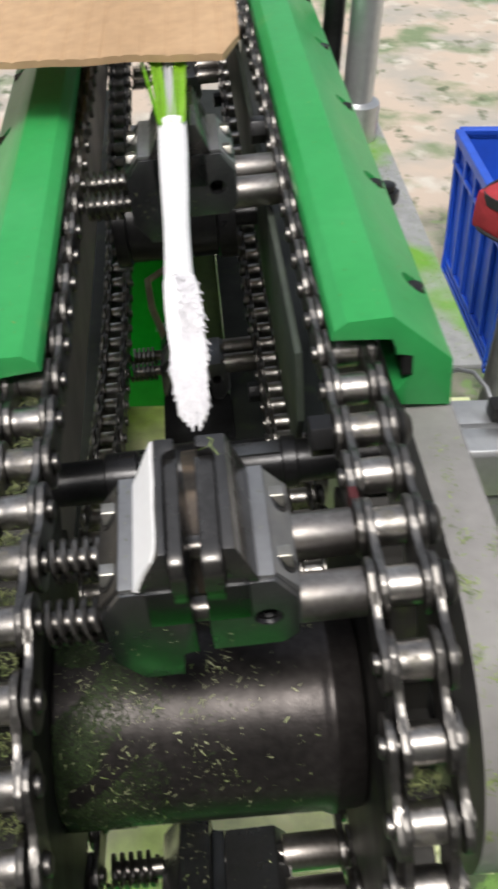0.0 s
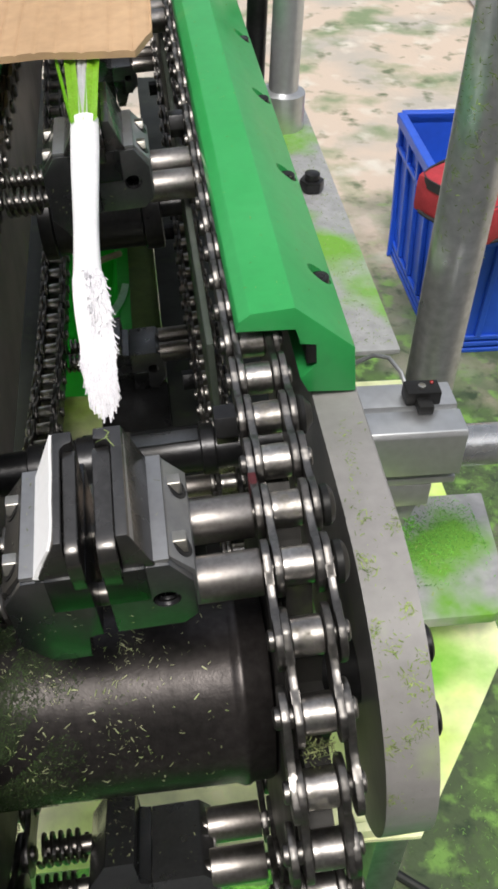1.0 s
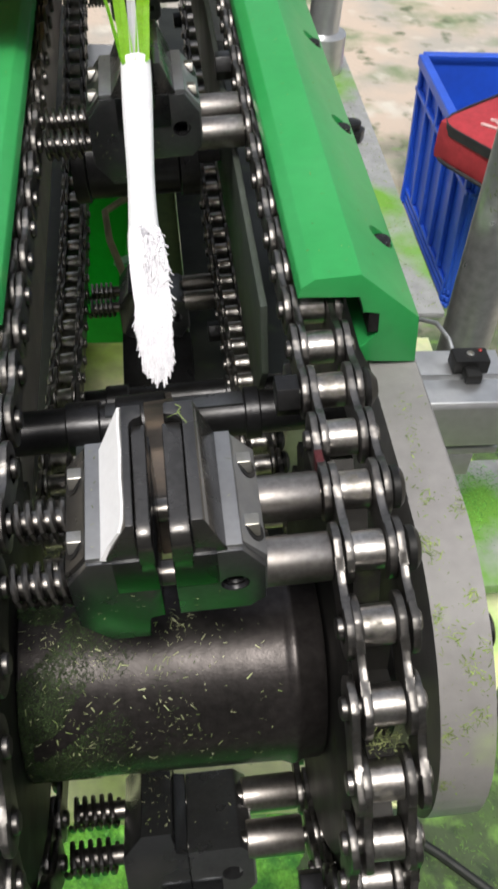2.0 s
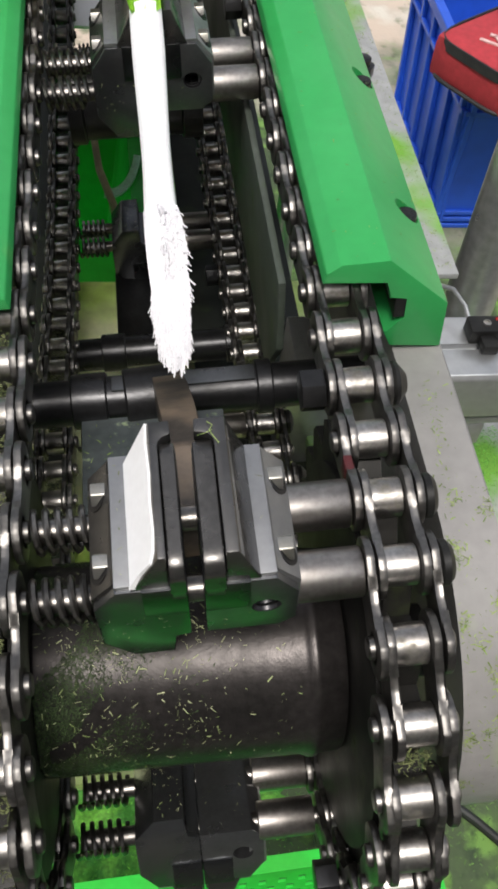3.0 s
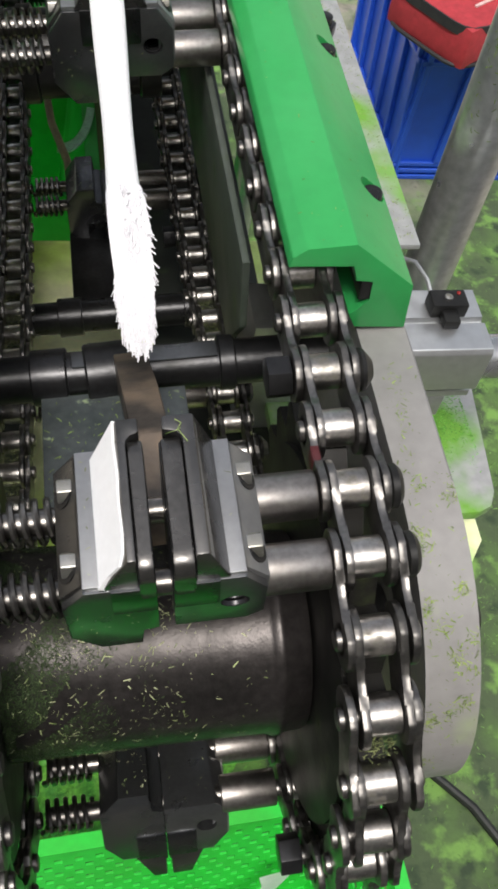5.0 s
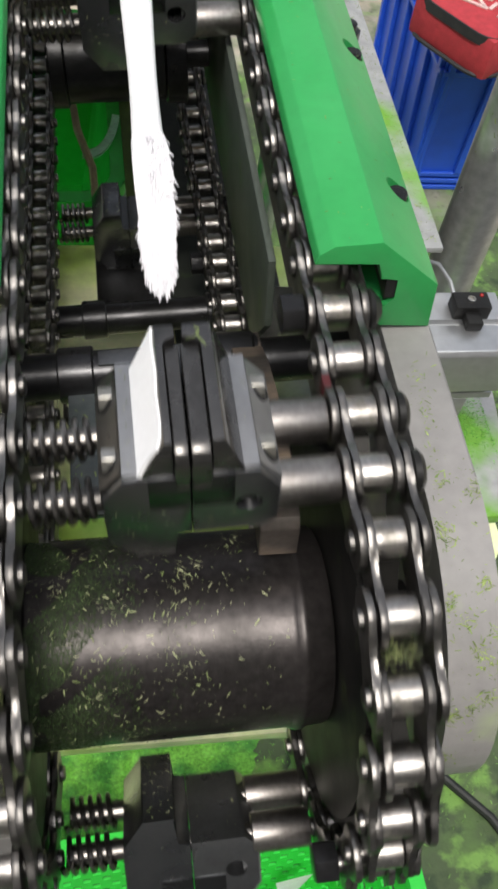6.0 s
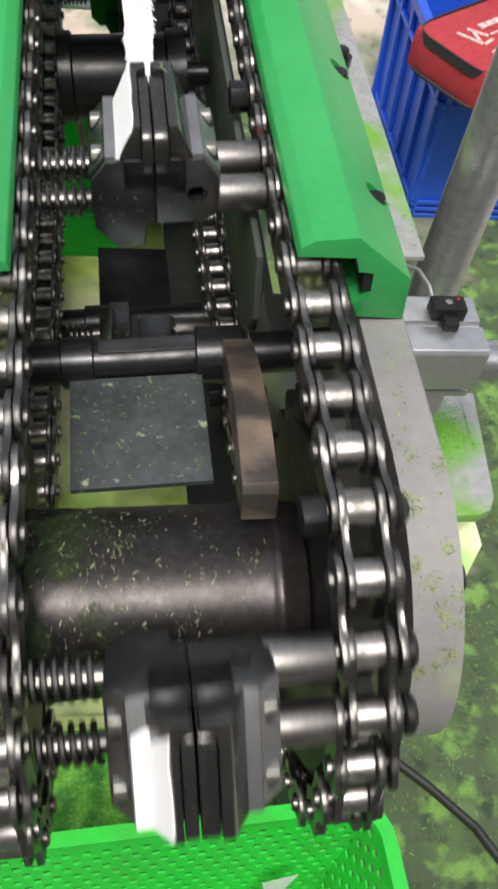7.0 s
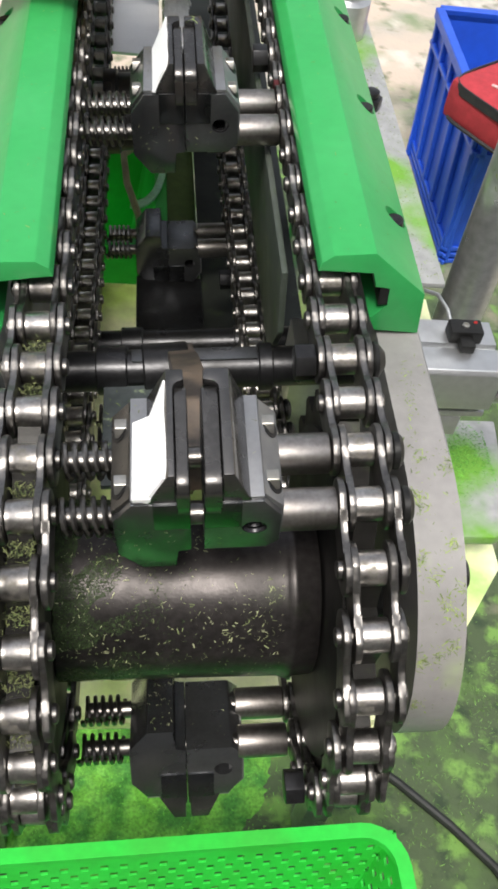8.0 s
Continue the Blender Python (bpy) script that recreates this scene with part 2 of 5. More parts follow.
def floor_material():
    m = bpy.data.materials.new("chaff_strewn_concrete")
    m.use_nodes = True
    t = m.node_tree
    b = t.nodes["Principled BSDF"]
    co = t.nodes.new("ShaderNodeTexCoord")
    out = None
    layers = [((0.56, 0.46, 0.37), None, 0), ((0.42, 0.39, 0.34), 3.0, (0.45, 0.6)), ((0.20, 0.26, 0.14), 4.1, (0.52, 0.64)),
              ((0.62, 0.58, 0.5), 9.0, (0.56, 0.7)), ((0.13, 0.16, 0.09), 14.0, (0.58, 0.70))]

    def mixed(a, col, fac):
        n = t.nodes.new("ShaderNodeMix")
        n.data_type = "RGBA"
        t.links.new(fac, n.inputs[0])
        t.links.new(a, n.inputs[6])
        n.inputs[7].default_value = (*col, 1)
        return n.outputs[2]

    def fac(scale, lo, hi, detail=6.0):
        n = t.nodes.new("ShaderNodeTexNoise")
        n.inputs["Scale"].default_value, n.inputs["Detail"].default_value = scale, detail
        t.links.new(co.outputs["Object"], n.inputs["Vector"])
        r = t.nodes.new("ShaderNodeMapRange")
        r.inputs["From Min"].default_value, r.inputs["From Max"].default_value = lo, hi
        t.links.new(n.outputs[0], r.inputs["Value"])
        return r.outputs[0]

    rgb = t.nodes.new("ShaderNodeRGB")
    rgb.outputs[0].default_value = (*layers[0][0], 1)
    out = rgb.outputs[0]
    for col, sc, rng in layers[1:]:
        out = mixed(out, col, fac(sc, *rng))
    # leaf waste lies thick round the machine and thins out across the yard
    off = t.nodes.new("ShaderNodeVectorMath")
    off.operation = "DISTANCE"
    off.inputs[1].default_value = (0.2, 0.55, 0)
    t.links.new(co.outputs["Object"], off.inputs[0])
    near = t.nodes.new("ShaderNodeMapRange")
    near.inputs["From Min"].default_value, near.inputs["From Max"].default_value = 2.45, 2.0
    ragged = t.nodes.new("ShaderNodeTexNoise")            # the waste ends in a ragged edge
    ragged.inputs["Scale"].default_value, ragged.inputs["Detail"].default_value = 2.6, 8.0
    t.links.new(co.outputs["Object"], ragged.inputs["Vector"])
    reach = t.nodes.new("ShaderNodeMath")
    reach.operation, reach.inputs[1].default_value = "MULTIPLY_ADD", 2.2
    t.links.new(ragged.outputs[0], reach.inputs[0])
    t.links.new(off.outputs["Value"], reach.inputs[2])
    t.links.new(reach.outputs[0], near.inputs["Value"])

    def times(a, c):
        n = t.nodes.new("ShaderNodeMath")
        n.operation = "MULTIPLY"
        t.links.new(a, n.inputs[0])
        t.links.new(c, n.inputs[1])
        return n.outputs[0]

    out = mixed(out, (0.072, 0.105, 0.048), times(near.outputs[0], fac(5.0, 0.22, 0.40)))
    out = mixed(out, (0.105, 0.195, 0.05), times(near.outputs[0], fac(9.0, 0.5, 0.66, 12.0)))
    out = mixed(out, (0.18, 0.34, 0.075), times(near.outputs[0], fac(24.0, 0.53, 0.64, 12.0)))
    out = mixed(out, (0.035, 0.06, 0.028), times(near.outputs[0], fac(34.0, 0.54, 0.68, 10.0)))
    t.links.new(out, b.inputs["Base Color"])
    b.inputs["Roughness"].default_value = 0.75
    bn = t.nodes.new("ShaderNodeTexNoise")
    bn.inputs["Scale"].default_value = 60
    t.links.new(co.outputs["Object"], bn.inputs["Vector"])
    bp = t.nodes.new("ShaderNodeBump")
    bp.inputs["Strength"].default_value, bp.inputs["Distance"].default_value = 0.6, 0.004
    t.links.new(bn.outputs[0], bp.inputs["Height"])
    t.links.new(bp.outputs[0], b.inputs["Normal"])
    return m


FLOOR = floor_material()


# ---- mesh helpers ----
def finish(bm, name, mat, smooth=True):
    me = bpy.data.meshes.new(name)
    bmesh.ops.recalc_face_normals(bm, faces=bm.faces)
    bm.to_mesh(me)
    bm.free()
    for m in (mat if isinstance(mat, (list, tuple)) else [mat]):
        me.materials.append(m)
    if smooth:
        me.shade_smooth()
        me.set_sharp_from_angle(angle=radians(35))
    return me


def part(name, bm, mat, parent, label="", smooth=True):
    ob = new(name, finish(bm, name, mat, smooth))
    ob.parent = parent
    if label:
        ob["label"] = label
    return ob


def thing(name, label, category, group="", kind=""):
    return tagged(new(name), label, category, group, kind)


def solid(name, bm, mat, label, category, group="", kind="", smooth=True):
    return tagged(new(name, finish(bm, name, mat, smooth)), label, category, group, kind)


def prism(bm, profile, axis, lo, hi, bevel=0.0, mat=0):
    """Extrude a closed profile along an axis; the profile gives the two other coordinates in xyz order."""
    def at(p, w):
        v = list(p)
        v.insert("xyz".index(axis), w)
        return bm.verts.new(v)
    a, c = [at(p, lo) for p in profile], [at(p, hi) for p in profile]
    n = len(profile)
    faces = [bm.faces.new(a), bm.faces.new(c[::-1])]
    faces += [bm.faces.new((a[i], c[i], c[(i + 1) % n], a[(i + 1) % n])) for i in range(n)]
    for f in faces:
        f.material_index = mat
    if bevel:
        edges = list({e for f in faces for e in f.edges})
        got = bmesh.ops.bevel(bm, geom=edges, offset=bevel, segments=2, profile=0.6, affect="EDGES", clamp_overlap=True)
        for f in got["faces"]:
            f.material_index = mat
    return bm


def box(bm, x0, x1, y0, y1, z0, z1, bevel=0.0, mat=0):
    return prism(bm, [(x0, y0), (x1, y0), (x1, y1), (x0, y1)], "z", z0, z1, bevel, mat)


def ring(axis, centre, r, w, n):
    out = []
    for i in range(n):
        a = 2 * math.pi * i / n
        p = [centre[0] + r * math.cos(a), centre[1] + r * math.sin(a)]
        p.insert("xyz".index(axis), w)
        out.append(p)
    return out


def lathe(bm, axis, centre, steps, n=24, caps=True, mat=0):
    """Turned body: steps are (place along the axis, radius)."""
    rings = [[bm.verts.new(p) for p in ring(axis, centre, r, w, n)] for w, r in steps]
    for a, c in zip(rings, rings[1:]):
        for i in range(n):
            bm.faces.new((a[i], c[i], c[(i + 1) % n], a[(i + 1) % n])).material_index = mat
    if caps:
        bm.faces.new(rings[0]).material_index = mat
        bm.faces.new(rings[-1][::-1]).material_index = mat
    return bm


def tube(bm, pts, r, n=10, mat=0):
    """A round bar along a line of points."""
    pts = [Vector(p) for p in pts]
    rings = []
    for i, p in enumerate(pts):
        d = (pts[min(i + 1, len(pts) - 1)] - pts[max(i - 1, 0)]).normalized()
        side = d.cross(Vector((0.31, 0.2, 0.93))).normalized()
        up = side.cross(d)
        rings.append([bm.verts.new(p + r * (math.cos(2 * math.pi * k / n) * side + math.sin(2 * math.pi * k / n) * up)) for k in range(n)])
    for a, c in zip(rings, rings[1:]):
        for i in range(n):
            bm.faces.new((a[i], c[i], c[(i + 1) % n], a[(i + 1) % n])).material_index = mat
    bm.faces.new(rings[0]).material_index = mat
    bm.faces.new(rings[-1][::-1]).material_index = mat
    return bm


def flake(bm, p, normal, rng, size):
    """One thin curled shred of leaf lying on a surface."""
    n = Vector(normal).normalized()
    side = n.cross(Vector((rng.uniform(-1, 1), rng.uniform(-1, 1), rng.uniform(-1, 1)))).normalized()
    other = n.cross(side)
    length, width = size * rng.uniform(0.5, 1.6), size * rng.uniform(0.1, 0.3)
    p = Vector(p)
    lift = n * size * rng.uniform(0.1, 0.4)
    bend = other * length * rng.uniform(-0.3, 0.3)
    a = [p - side * length / 2 + other * width / 2 + n * 0.0002, p - side * length / 2 - other * width / 2 + n * 0.0002]
    c = [p + bend * 0.5 + other * width / 2 + lift, p + bend * 0.5 - other * width / 2 + lift]
    e = [p + side * length / 2 + bend + other * width / 3 + n * 0.0004, p + side * length / 2 + bend - other * width / 3 + n * 0.0004]
    va, vc, ve = ([bm.verts.new(q) for q in g] for g in (a, c, e))
    bm.faces.new((va[0], va[1], vc[1], vc[0]))
    bm.faces.new((vc[0], vc[1], ve[1], ve[0]))


def B():
    return bmesh.new()


MOVES = []     # (object, rows of pose by seconds)


def carry(ob, u0, x=0.0, half=P / 2):
    base = Matrix() if ob.parent else LEAN
    MOVES.append((ob, [(t, base @ loop_pose(u0 + s, x, half)) for t, s in RUN]))
    ob.matrix_basis = base @ loop_pose(u0, x, half)


# ---- ground ----
bm = B()
bmesh.ops.create_grid(bm, x_segments=60, y_segments=60, size=40)
solid("ground", bm, FLOOR, "concrete yard floor strewn with green leaf waste", "ground", kind="structure")

# unseen plain grey wall, added behind the camera to block low front sky light
WALL_PAINT = material("grey_wall_paint", (0.30, 0.29, 0.28), 0.85, 0.0, (0.25, 0.245, 0.235), 2.0, bump=0.3, bump_scale=60)
bm = B()
box(bm, -3.5, 3.5, -1.55, -1.35, 0.0, 2.3)
solid("wall_south", bm, WALL_PAINT, "unseen plain grey wall added to block low front sky", "wall", kind="structure", smooth=False)

# ---- roller chains ----
PL = 0.0029                                # plate thickness
INNER, OUTER = 0.0057, 0.0090              # inner faces of the two plate pairs from the centre line


def plate(bm, x0, x1, waist):
    """Figure-of-eight chain plate in the y-z plane."""
    rad, pts, n = 0.0106, [], 9
    for sgn in (1, -1):
        for i in range(n):
            a = radians(-80 + 160 * i / (n - 1))
            pts.append((sgn * (P / 2 + rad * math.cos(a)), sgn * rad * math.sin(a)))
        for f in (0.72, 0.36, 0.0, -0.36, -0.72):
            pts.append((sgn * f * (P / 2 - 0.001), sgn * (waist + (rad * 0.985 - waist) * abs(f / 0.85) ** 2.2)))
    prism(bm, pts, "x", x0, x1, 0.0010)


def make_inner_link():
    bm = B()
    for s in (-1, 1):
        x0, x1 = sorted((s * INNER, s * (INNER + PL)))
        plate(bm, x0, x1, 0.0066)
    link = new("inner_link", finish(bm, "inner_link", PLATE_STEEL))
    for y in (-P / 2, P / 2):
        r = B()
        lathe(r, "x", (y, 0), [(-INNER + 0.0002, 0.0064), (-INNER + 0.0006, 0.0068), (-0.0028, 0.0068), (-0.0026, 0.0069), (INNER - 0.0006, 0.0069), (INNER - 0.0002, 0.0064)], 20)
        part("roller", r, ROLLER_STEEL, link)
    return link


def make_outer_link():
    bm = B()
    for s in (-1, 1):
        x0, x1 = sorted((s * OUTER, s * (OUTER + PL)))
        plate(bm, x0, x1, 0.0058)
    link = new("outer_link", finish(bm, "outer_link", PLATE_STEEL))
    for y in (-P / 2, P / 2):
        r = B()
        e = OUTER + PL
        lathe(r, "x", (y, 0), [(-e - 0.0022, 0.0030), (-e - 0.0016, 0.0038), (-e, 0.0039), (-e, 0.0056), (-e + 0.0003, 0.0039),
                               (e - 0.0003, 0.0039), (e, 0.0056), (e, 0.0039), (e + 0.0016, 0.0038), (e + 0.0022, 0.0030)], 14)
        part("pin", r, PLATE_STEEL, link)
    return link


chains = []
inner, outer = make_inner_link(), make_outer_link()
PHASE = 0.002
for side, x in (("right", XR), ("left", XL)):
    chain = thing("roller_chain", "oiled steel roller chain running round two sprockets", "chain", "drive chains")
    chain.matrix_basis = LEAN
    chains.append(chain)
    for k in range(LINKS):
        u = (k + 0.5) * P - YC + PHASE
        src = inner if k % 2 == 0 else outer
        if side == "right" and k < 2:
            ob = src
        else:
            ob = copy_thing(src, Matrix())
        ob.parent = chain
        carry(ob, u, x)

# leaf waste wedged between the rollers
clump_mesh = []
for seed in (5, 6, 7):
    rng = random.Random(seed)
    bm = B()
    for i in range(170):
        flake(bm, (rng.uniform(-0.0053, 0.0053), rng.gauss(0, 0.0024), rng.uniform(-0.0045, 0.0015)), (rng.gauss(0, 0.4), rng.gauss(0, 0.4), 1), rng, rng.choice((0.0008, 0.0012, 0.0018)))
    clump_mesh.append(finish(bm, "leaf_clump", DULL_CHAFF, False))
rng = random.Random(15)
for chain, x, share in ((chains[0], XR, 0.22), (chains[1], XL, 0.8)):
    for k in range(-24, 12):
        if rng.random() < share:
            clump = new("leaf_clump", clump_mesh[rng.randrange(3)])
            clump.parent = chain
            clump["kind"] = "stuff"
            carry(clump, (k + 0.5) * P - YC + PHASE, x)

# red paint mark on one chain plate
bm = B()
box(bm, -OUTER - PL - 0.0003, -OUTER - 0.0002, -0.0045, 0.0015, -0.001, 0.0068, 0.0003)
mark = part("paint_mark", bm, material("dark_red_paint", (0.07, 0.010, 0.012), 0.5), chains[0], "dark red paint dab")
carry(mark, 1.5 * P - YC + PHASE, XR)


# ---- sprockets, drum and axles ----
def gear_outline(teeth, r_pitch, r_roll, r_tip):
    pts = []
    for i in range(teeth):
        a0 = 2 * math.pi * i / teeth
        for f, r in ((-0.5, r_tip), (-0.38, r_tip), (-0.22, r_pitch - r_roll * 0.35), (0.0, r_pitch - r_roll), (0.22, r_pitch - r_roll * 0.35), (0.38, r_tip)):
            a = a0 + f * 2 * math.pi / teeth
            pts.append((r * math.cos(a), r * math.sin(a)))
    return pts


def turn_by_run(ob, y):
    def at(s):
        return LEAN @ pose(XM - math.tan(radians(SWAY)) * R, y, ZA, -math.degrees(s / R), SWAY, 0) @ Matrix.Translation((-XM, 0, 0))
    MOVES.append((ob, [(t, at(s)) for t, s in RUN]))
    ob.matrix_basis = at(0)


for which, y in (("front", YC), ("rear", YC + D)):
    drum = thing("drive_drum", "dark brown steel drum between two toothed sprockets, flecked with leaf chaff", "drum", "drums")
    bm = B()
    lathe(bm, "x", (0, 0), [(XL + 0.0078, 0.0400), (XL + 0.009, 0.041), (-0.0085, 0.041), (-0.0070, 0.0416), (-0.0050, 0.0424), (-0.0030, 0.0424), (-0.0012, 0.0412), (0.0060, 0.0408), (0.0072, 0.040)], 64)
    part("drum_body", bm, DRUM, drum)
    for x in (XR, XL):
        bm = B()
        prism(bm, gear_outline(23, R - 0.002, 0.0082, R + 0.0005), "x", x - 0.0046, x + 0.0046, 0.0)
        part("sprocket", bm, DISC, drum, "oily steel sprocket wheel", smooth=False)
        s = -1 if x > XM else 1
        bm = B()
        x0, x1 = sorted((x + s * 0.0050, x + s * 0.0078))
        lathe(bm, "x", (0, 0), [(x0, 0.076), (x0 + 0.0002, 0.0775), (x1, 0.077)], 48)
        part("sprocket_disc", bm, DISC, drum, "thin grey sprocket cheek")
    bm = B()
    lathe(bm, "x", (0, 0), [(XL - 0.05, 0.0145), (XL - 0.049, 0.015), (XR + 0.044, 0.015), (XR + 0.045, 0.0145)], 24)
    part("axle", bm, BLACK_STEEL, drum)
    if which == "front":
        rng = random.Random(4)
        bm = B()
        nests = [(rng.uniform(XL + 0.02, -0.010), rng.uniform(0, 2 * math.pi)) for k in range(46)]
        for i in range(4600):
            x = rng.uniform(XL + 0.010, -0.010)
            a = rng.uniform(0, 2 * math.pi)
            if rng.random() < 0.2:
                nx_, na = nests[rng.randrange(46)]
                x, a = min(max(nx_ + rng.gauss(0, 0.004), XL + 0.01), -0.0095), na + rng.gauss(0, 0.09)
            elif rng.random() > 0.14 + 0.80 * max(0.0, 1 - (x - XL) / 0.10) ** 1.2:
                continue
            flake(bm, (x, 0.0411 * math.cos(a), 0.0411 * math.sin(a)), (0, math.cos(a), math.sin(a)), rng, rng.choice((0.0005, 0.0006, 0.0008, 0.0010, 0.0018)))
        ch = part("leaf_chaff", bm, PALE_CHAFF, drum, "shreds of green leaf", smooth=False)
        ch["kind"] = "stuff"
        bm = B()
        for i in range(34000):
            x = XL + 0.0085 + abs(rng.gauss(0, 0.0185))
            if x > -0.03:
                continue
            a = rng.uniform(0, 2 * math.pi)
            if noise.noise(Vector((x * 60, 2.2 * math.cos(a), 2.2 * math.sin(a)))) < -0.12:
                continue
            flake(bm, (x, 0.0411 * math.cos(a), 0.0411 * math.sin(a)), (0, math.cos(a), math.sin(a)), rng, rng.choice((0.0008, 0.0011, 0.0014)))
        ch = part("leaf_dust", bm, MOSS, drum, "dense dark green leaf dust", smooth=False)
        ch["kind"] = "stuff"
    turn_by_run(drum, y)


# ---- clamps ----
def hexagon(r):
    return [(r * math.cos(math.pi / 3 * i), r * math.sin(math.pi / 3 * i)) for i in range(6)]


def coil(bm, x0, x1, turns, r, wire, y, z=0.0):
    n = int(turns * 14)
    tube(bm, [(x0 + (x1 - x0) * i / n, y + r * math.cos(2 * math.pi * i * turns / n), z + r * math.sin(2 * math.pi * i * turns / n)) for i in range(n + 1)], wire, 6)


def sized(bm, xc, s):
    """Stretch a clamp part about the clamp's middle to its full width and length; the spring half is the slimmer one."""
    for v in bm.verts:
        v.co.x = xc + (v.co.x - xc) * (1.075 if s < 0 else 1.095)
        v.co.y = v.co.y * 1.03 - 0.0027
    return bm


def clamp_half(parent, s, name, moving, torn=False, bare=False):
    """One half of a clamp. s is -1 for the spring side, +1 for the other; the halves meet at x = XM + 0.0024."""
    xc = XM + 0.0024
    half = part(name, sized(block(s, xc), xc, s), CLAMP_DARK if s < 0 else CLAMP_GREY, parent)
    # bright ground top pad
    a = (xc + s * (0.0131 if s < 0 else 0.0150), xc + s * 0.0196)
    bm = B()
    box(bm, min(a), max(a), -0.0215, 0.0215, 0.0296, 0.0315, 0.0003)
    part("top_pad", sized(bm, xc, s), CLAMP_GROUND, half, "bright ground steel pad")
    # cheek plate with two hexagon screws
    bm = B()
    p0, p1, p2 = xc + s * 0.0197, xc + s * 0.0266, xc + s * 0.0203
    prof = [(p0, 0.0312), (p2, 0.0300), (p1, 0.0215), (p1, 0.001), (p0, 0.001)]
    prism(bm, prof if s < 0 else prof[::-1], "y", -0.020, 0.0205, 0.0005)
    part("cheek_plate", sized(bm, xc, s), CLAMP_GROUND if s > 0 else JAW_STEEL, half, "smooth steel cheek plate")
    for y in (-0.0115, 0.0122):
        bm = B()
        prism(bm, hexagon(0.0040), "x", *sorted((xc + s * 0.0208, xc + s * 0.0252)), 0.0004)
        bmesh.ops.translate(bm, vec=(0, y, 0.0256), verts=bm.verts)
        part("screw", sized(bm, xc, s), HEX_STEEL, half, "bright hexagon screw head")
        bm = B()
        lathe(bm, "z", (0, 0), [(-0.001, 0.0042), (0.0003, 0.0042)], 16)
        bmesh.ops.transform(bm, matrix=pose(xc + s * 0.0236, y - 0.0014, 0.02555, 0, s * 53, 0), verts=bm.verts)
        part("counterbore", sized(bm, xc, s), BLACK_STEEL, half, "dark counterbore round a screw")
    if s > 0:                                       # black ridged lining that puts shade into the cross hole
        bm = B()
        for k in range(5):
            y = -0.0222 + 0.0022 * k
            lathe(bm, "y", (xc + 0.0170, 0.0108), [(y, 0.00405), (y + 0.0011, 0.0036), (y + 0.0021, 0.00405)], 16, caps=k == 4)
        part("threaded_bore", sized(bm, xc, s), BLACK_STEEL, half, "ridged bore blackened for the shade in the hole")
        if not bare and not torn:
            bm = B()
            tube(bm, [(xc + 0.0075, 0.012, 0.0490), (xc + 0.0062, 0.014, 0.0496), (xc + 0.0052, 0.0165, 0.0492), (xc + 0.0062, 0.018, 0.0494), (xc + 0.0048, 0.0195, 0.0492)], 0.00014, 5)
            tube(bm, [(xc + 0.0020, 0.0160, 0.0475), (xc + 0.0045, 0.0158, 0.0490), (xc + 0.0060, 0.0165, 0.0492)], 0.00012, 5)
            part("leaf_shred", sized(bm, xc, s), CHAFF_MAT, half, "yellow-green leaf shred caught on the hook")
    # jaw: a tall wall with a leaning outer face, hooked inwards at its far end
    bm = B()
    t1, b1 = (0.0070, 0.0146) if s < 0 else (0.0096, 0.0156)
    xin = 0.0048 if s < 0 else 0.0062
    top, base, drop = 0.0485, 0.0300, 0.0030
    yf, yr, yft = -0.0222, 0.0215, -0.0208
    inner = [(0.0012, yr), (0.0010, 0.0172)]
    inner += [(xin - 0.0034 + 0.0034 * math.sin(radians(a)), 0.0134 + 0.0034 * math.cos(radians(a))) for a in (5, 35, 65, 90)]
    inner.append((xin, yft))
    upper = [bm.verts.new((xc + s * x, y, top - drop * (yr - y) / (yr - yft))) for x, y in inner + [(t1, yft), (t1, yr)]]
    lower = [bm.verts.new((xc + s * x, yf if y == yft else y, base)) for x, y in inner + [(b1, yft), (b1, yr)]]
    bm.faces.new(upper)
    bm.faces.new(lower[::-1])
    for i in range(len(upper)):
        j = (i + 1) % len(upper)
        bm.faces.new((upper[i], lower[i], lower[j], upper[j]))
    bmesh.ops.recalc_face_normals(bm, faces=bm.faces)
    bmesh.ops.bevel(bm, geom=[e for e in bm.edges if e.calc_face_angle() > 0.6], offset=0.0006, segments=2, profile=0.6, affect="EDGES")
    part("jaw", sized(bm, xc, s), JAW_STEEL, half, "dark steel jaw hooked at its far end")
    # foot of the jaw, let into the block
    bm = B()
    box(bm, *sorted((xc + s * 0.00015, xc + s * 0.0125)), -0.02325, 0.02325, 0.0128, 0.0302, 0.0004)
    part("jaw_foot", sized(bm, xc, s), FOOT_STEEL, half, "dark steel jaw foot")
    # rounded grip strip inside the jaw, a little lower than its rim
    bm = B()
    g = sorted((xc + s * 0.0003, xc + s * (xin - 0.0003)))
    nose = [(-0.0180 - 0.0062 * math.sin(radians(a)), 0.0372 + 0.0060 * math.cos(radians(a))) for a in (0, 18, 36, 54, 72, 90)]
    prism(bm, [(-0.0236, 0.0238), (-0.0242, 0.0300)] + nose[::-1] + [(0.0120, 0.0462), (0.0155, 0.0456), (0.0165, 0.0440), (0.0165, 0.0306), (-0.0200, 0.0306), (-0.0200, 0.0238)], "x", g[0], g[1], 0.0009)
    part("grip_strip", sized(bm, xc, s), GRIP, half, "rounded dark steel grip strip")
    # white laid on the leaning outer face for the glare it reflects
    bm = B()
    n = 0.0013 if s < 0 else 0.0006

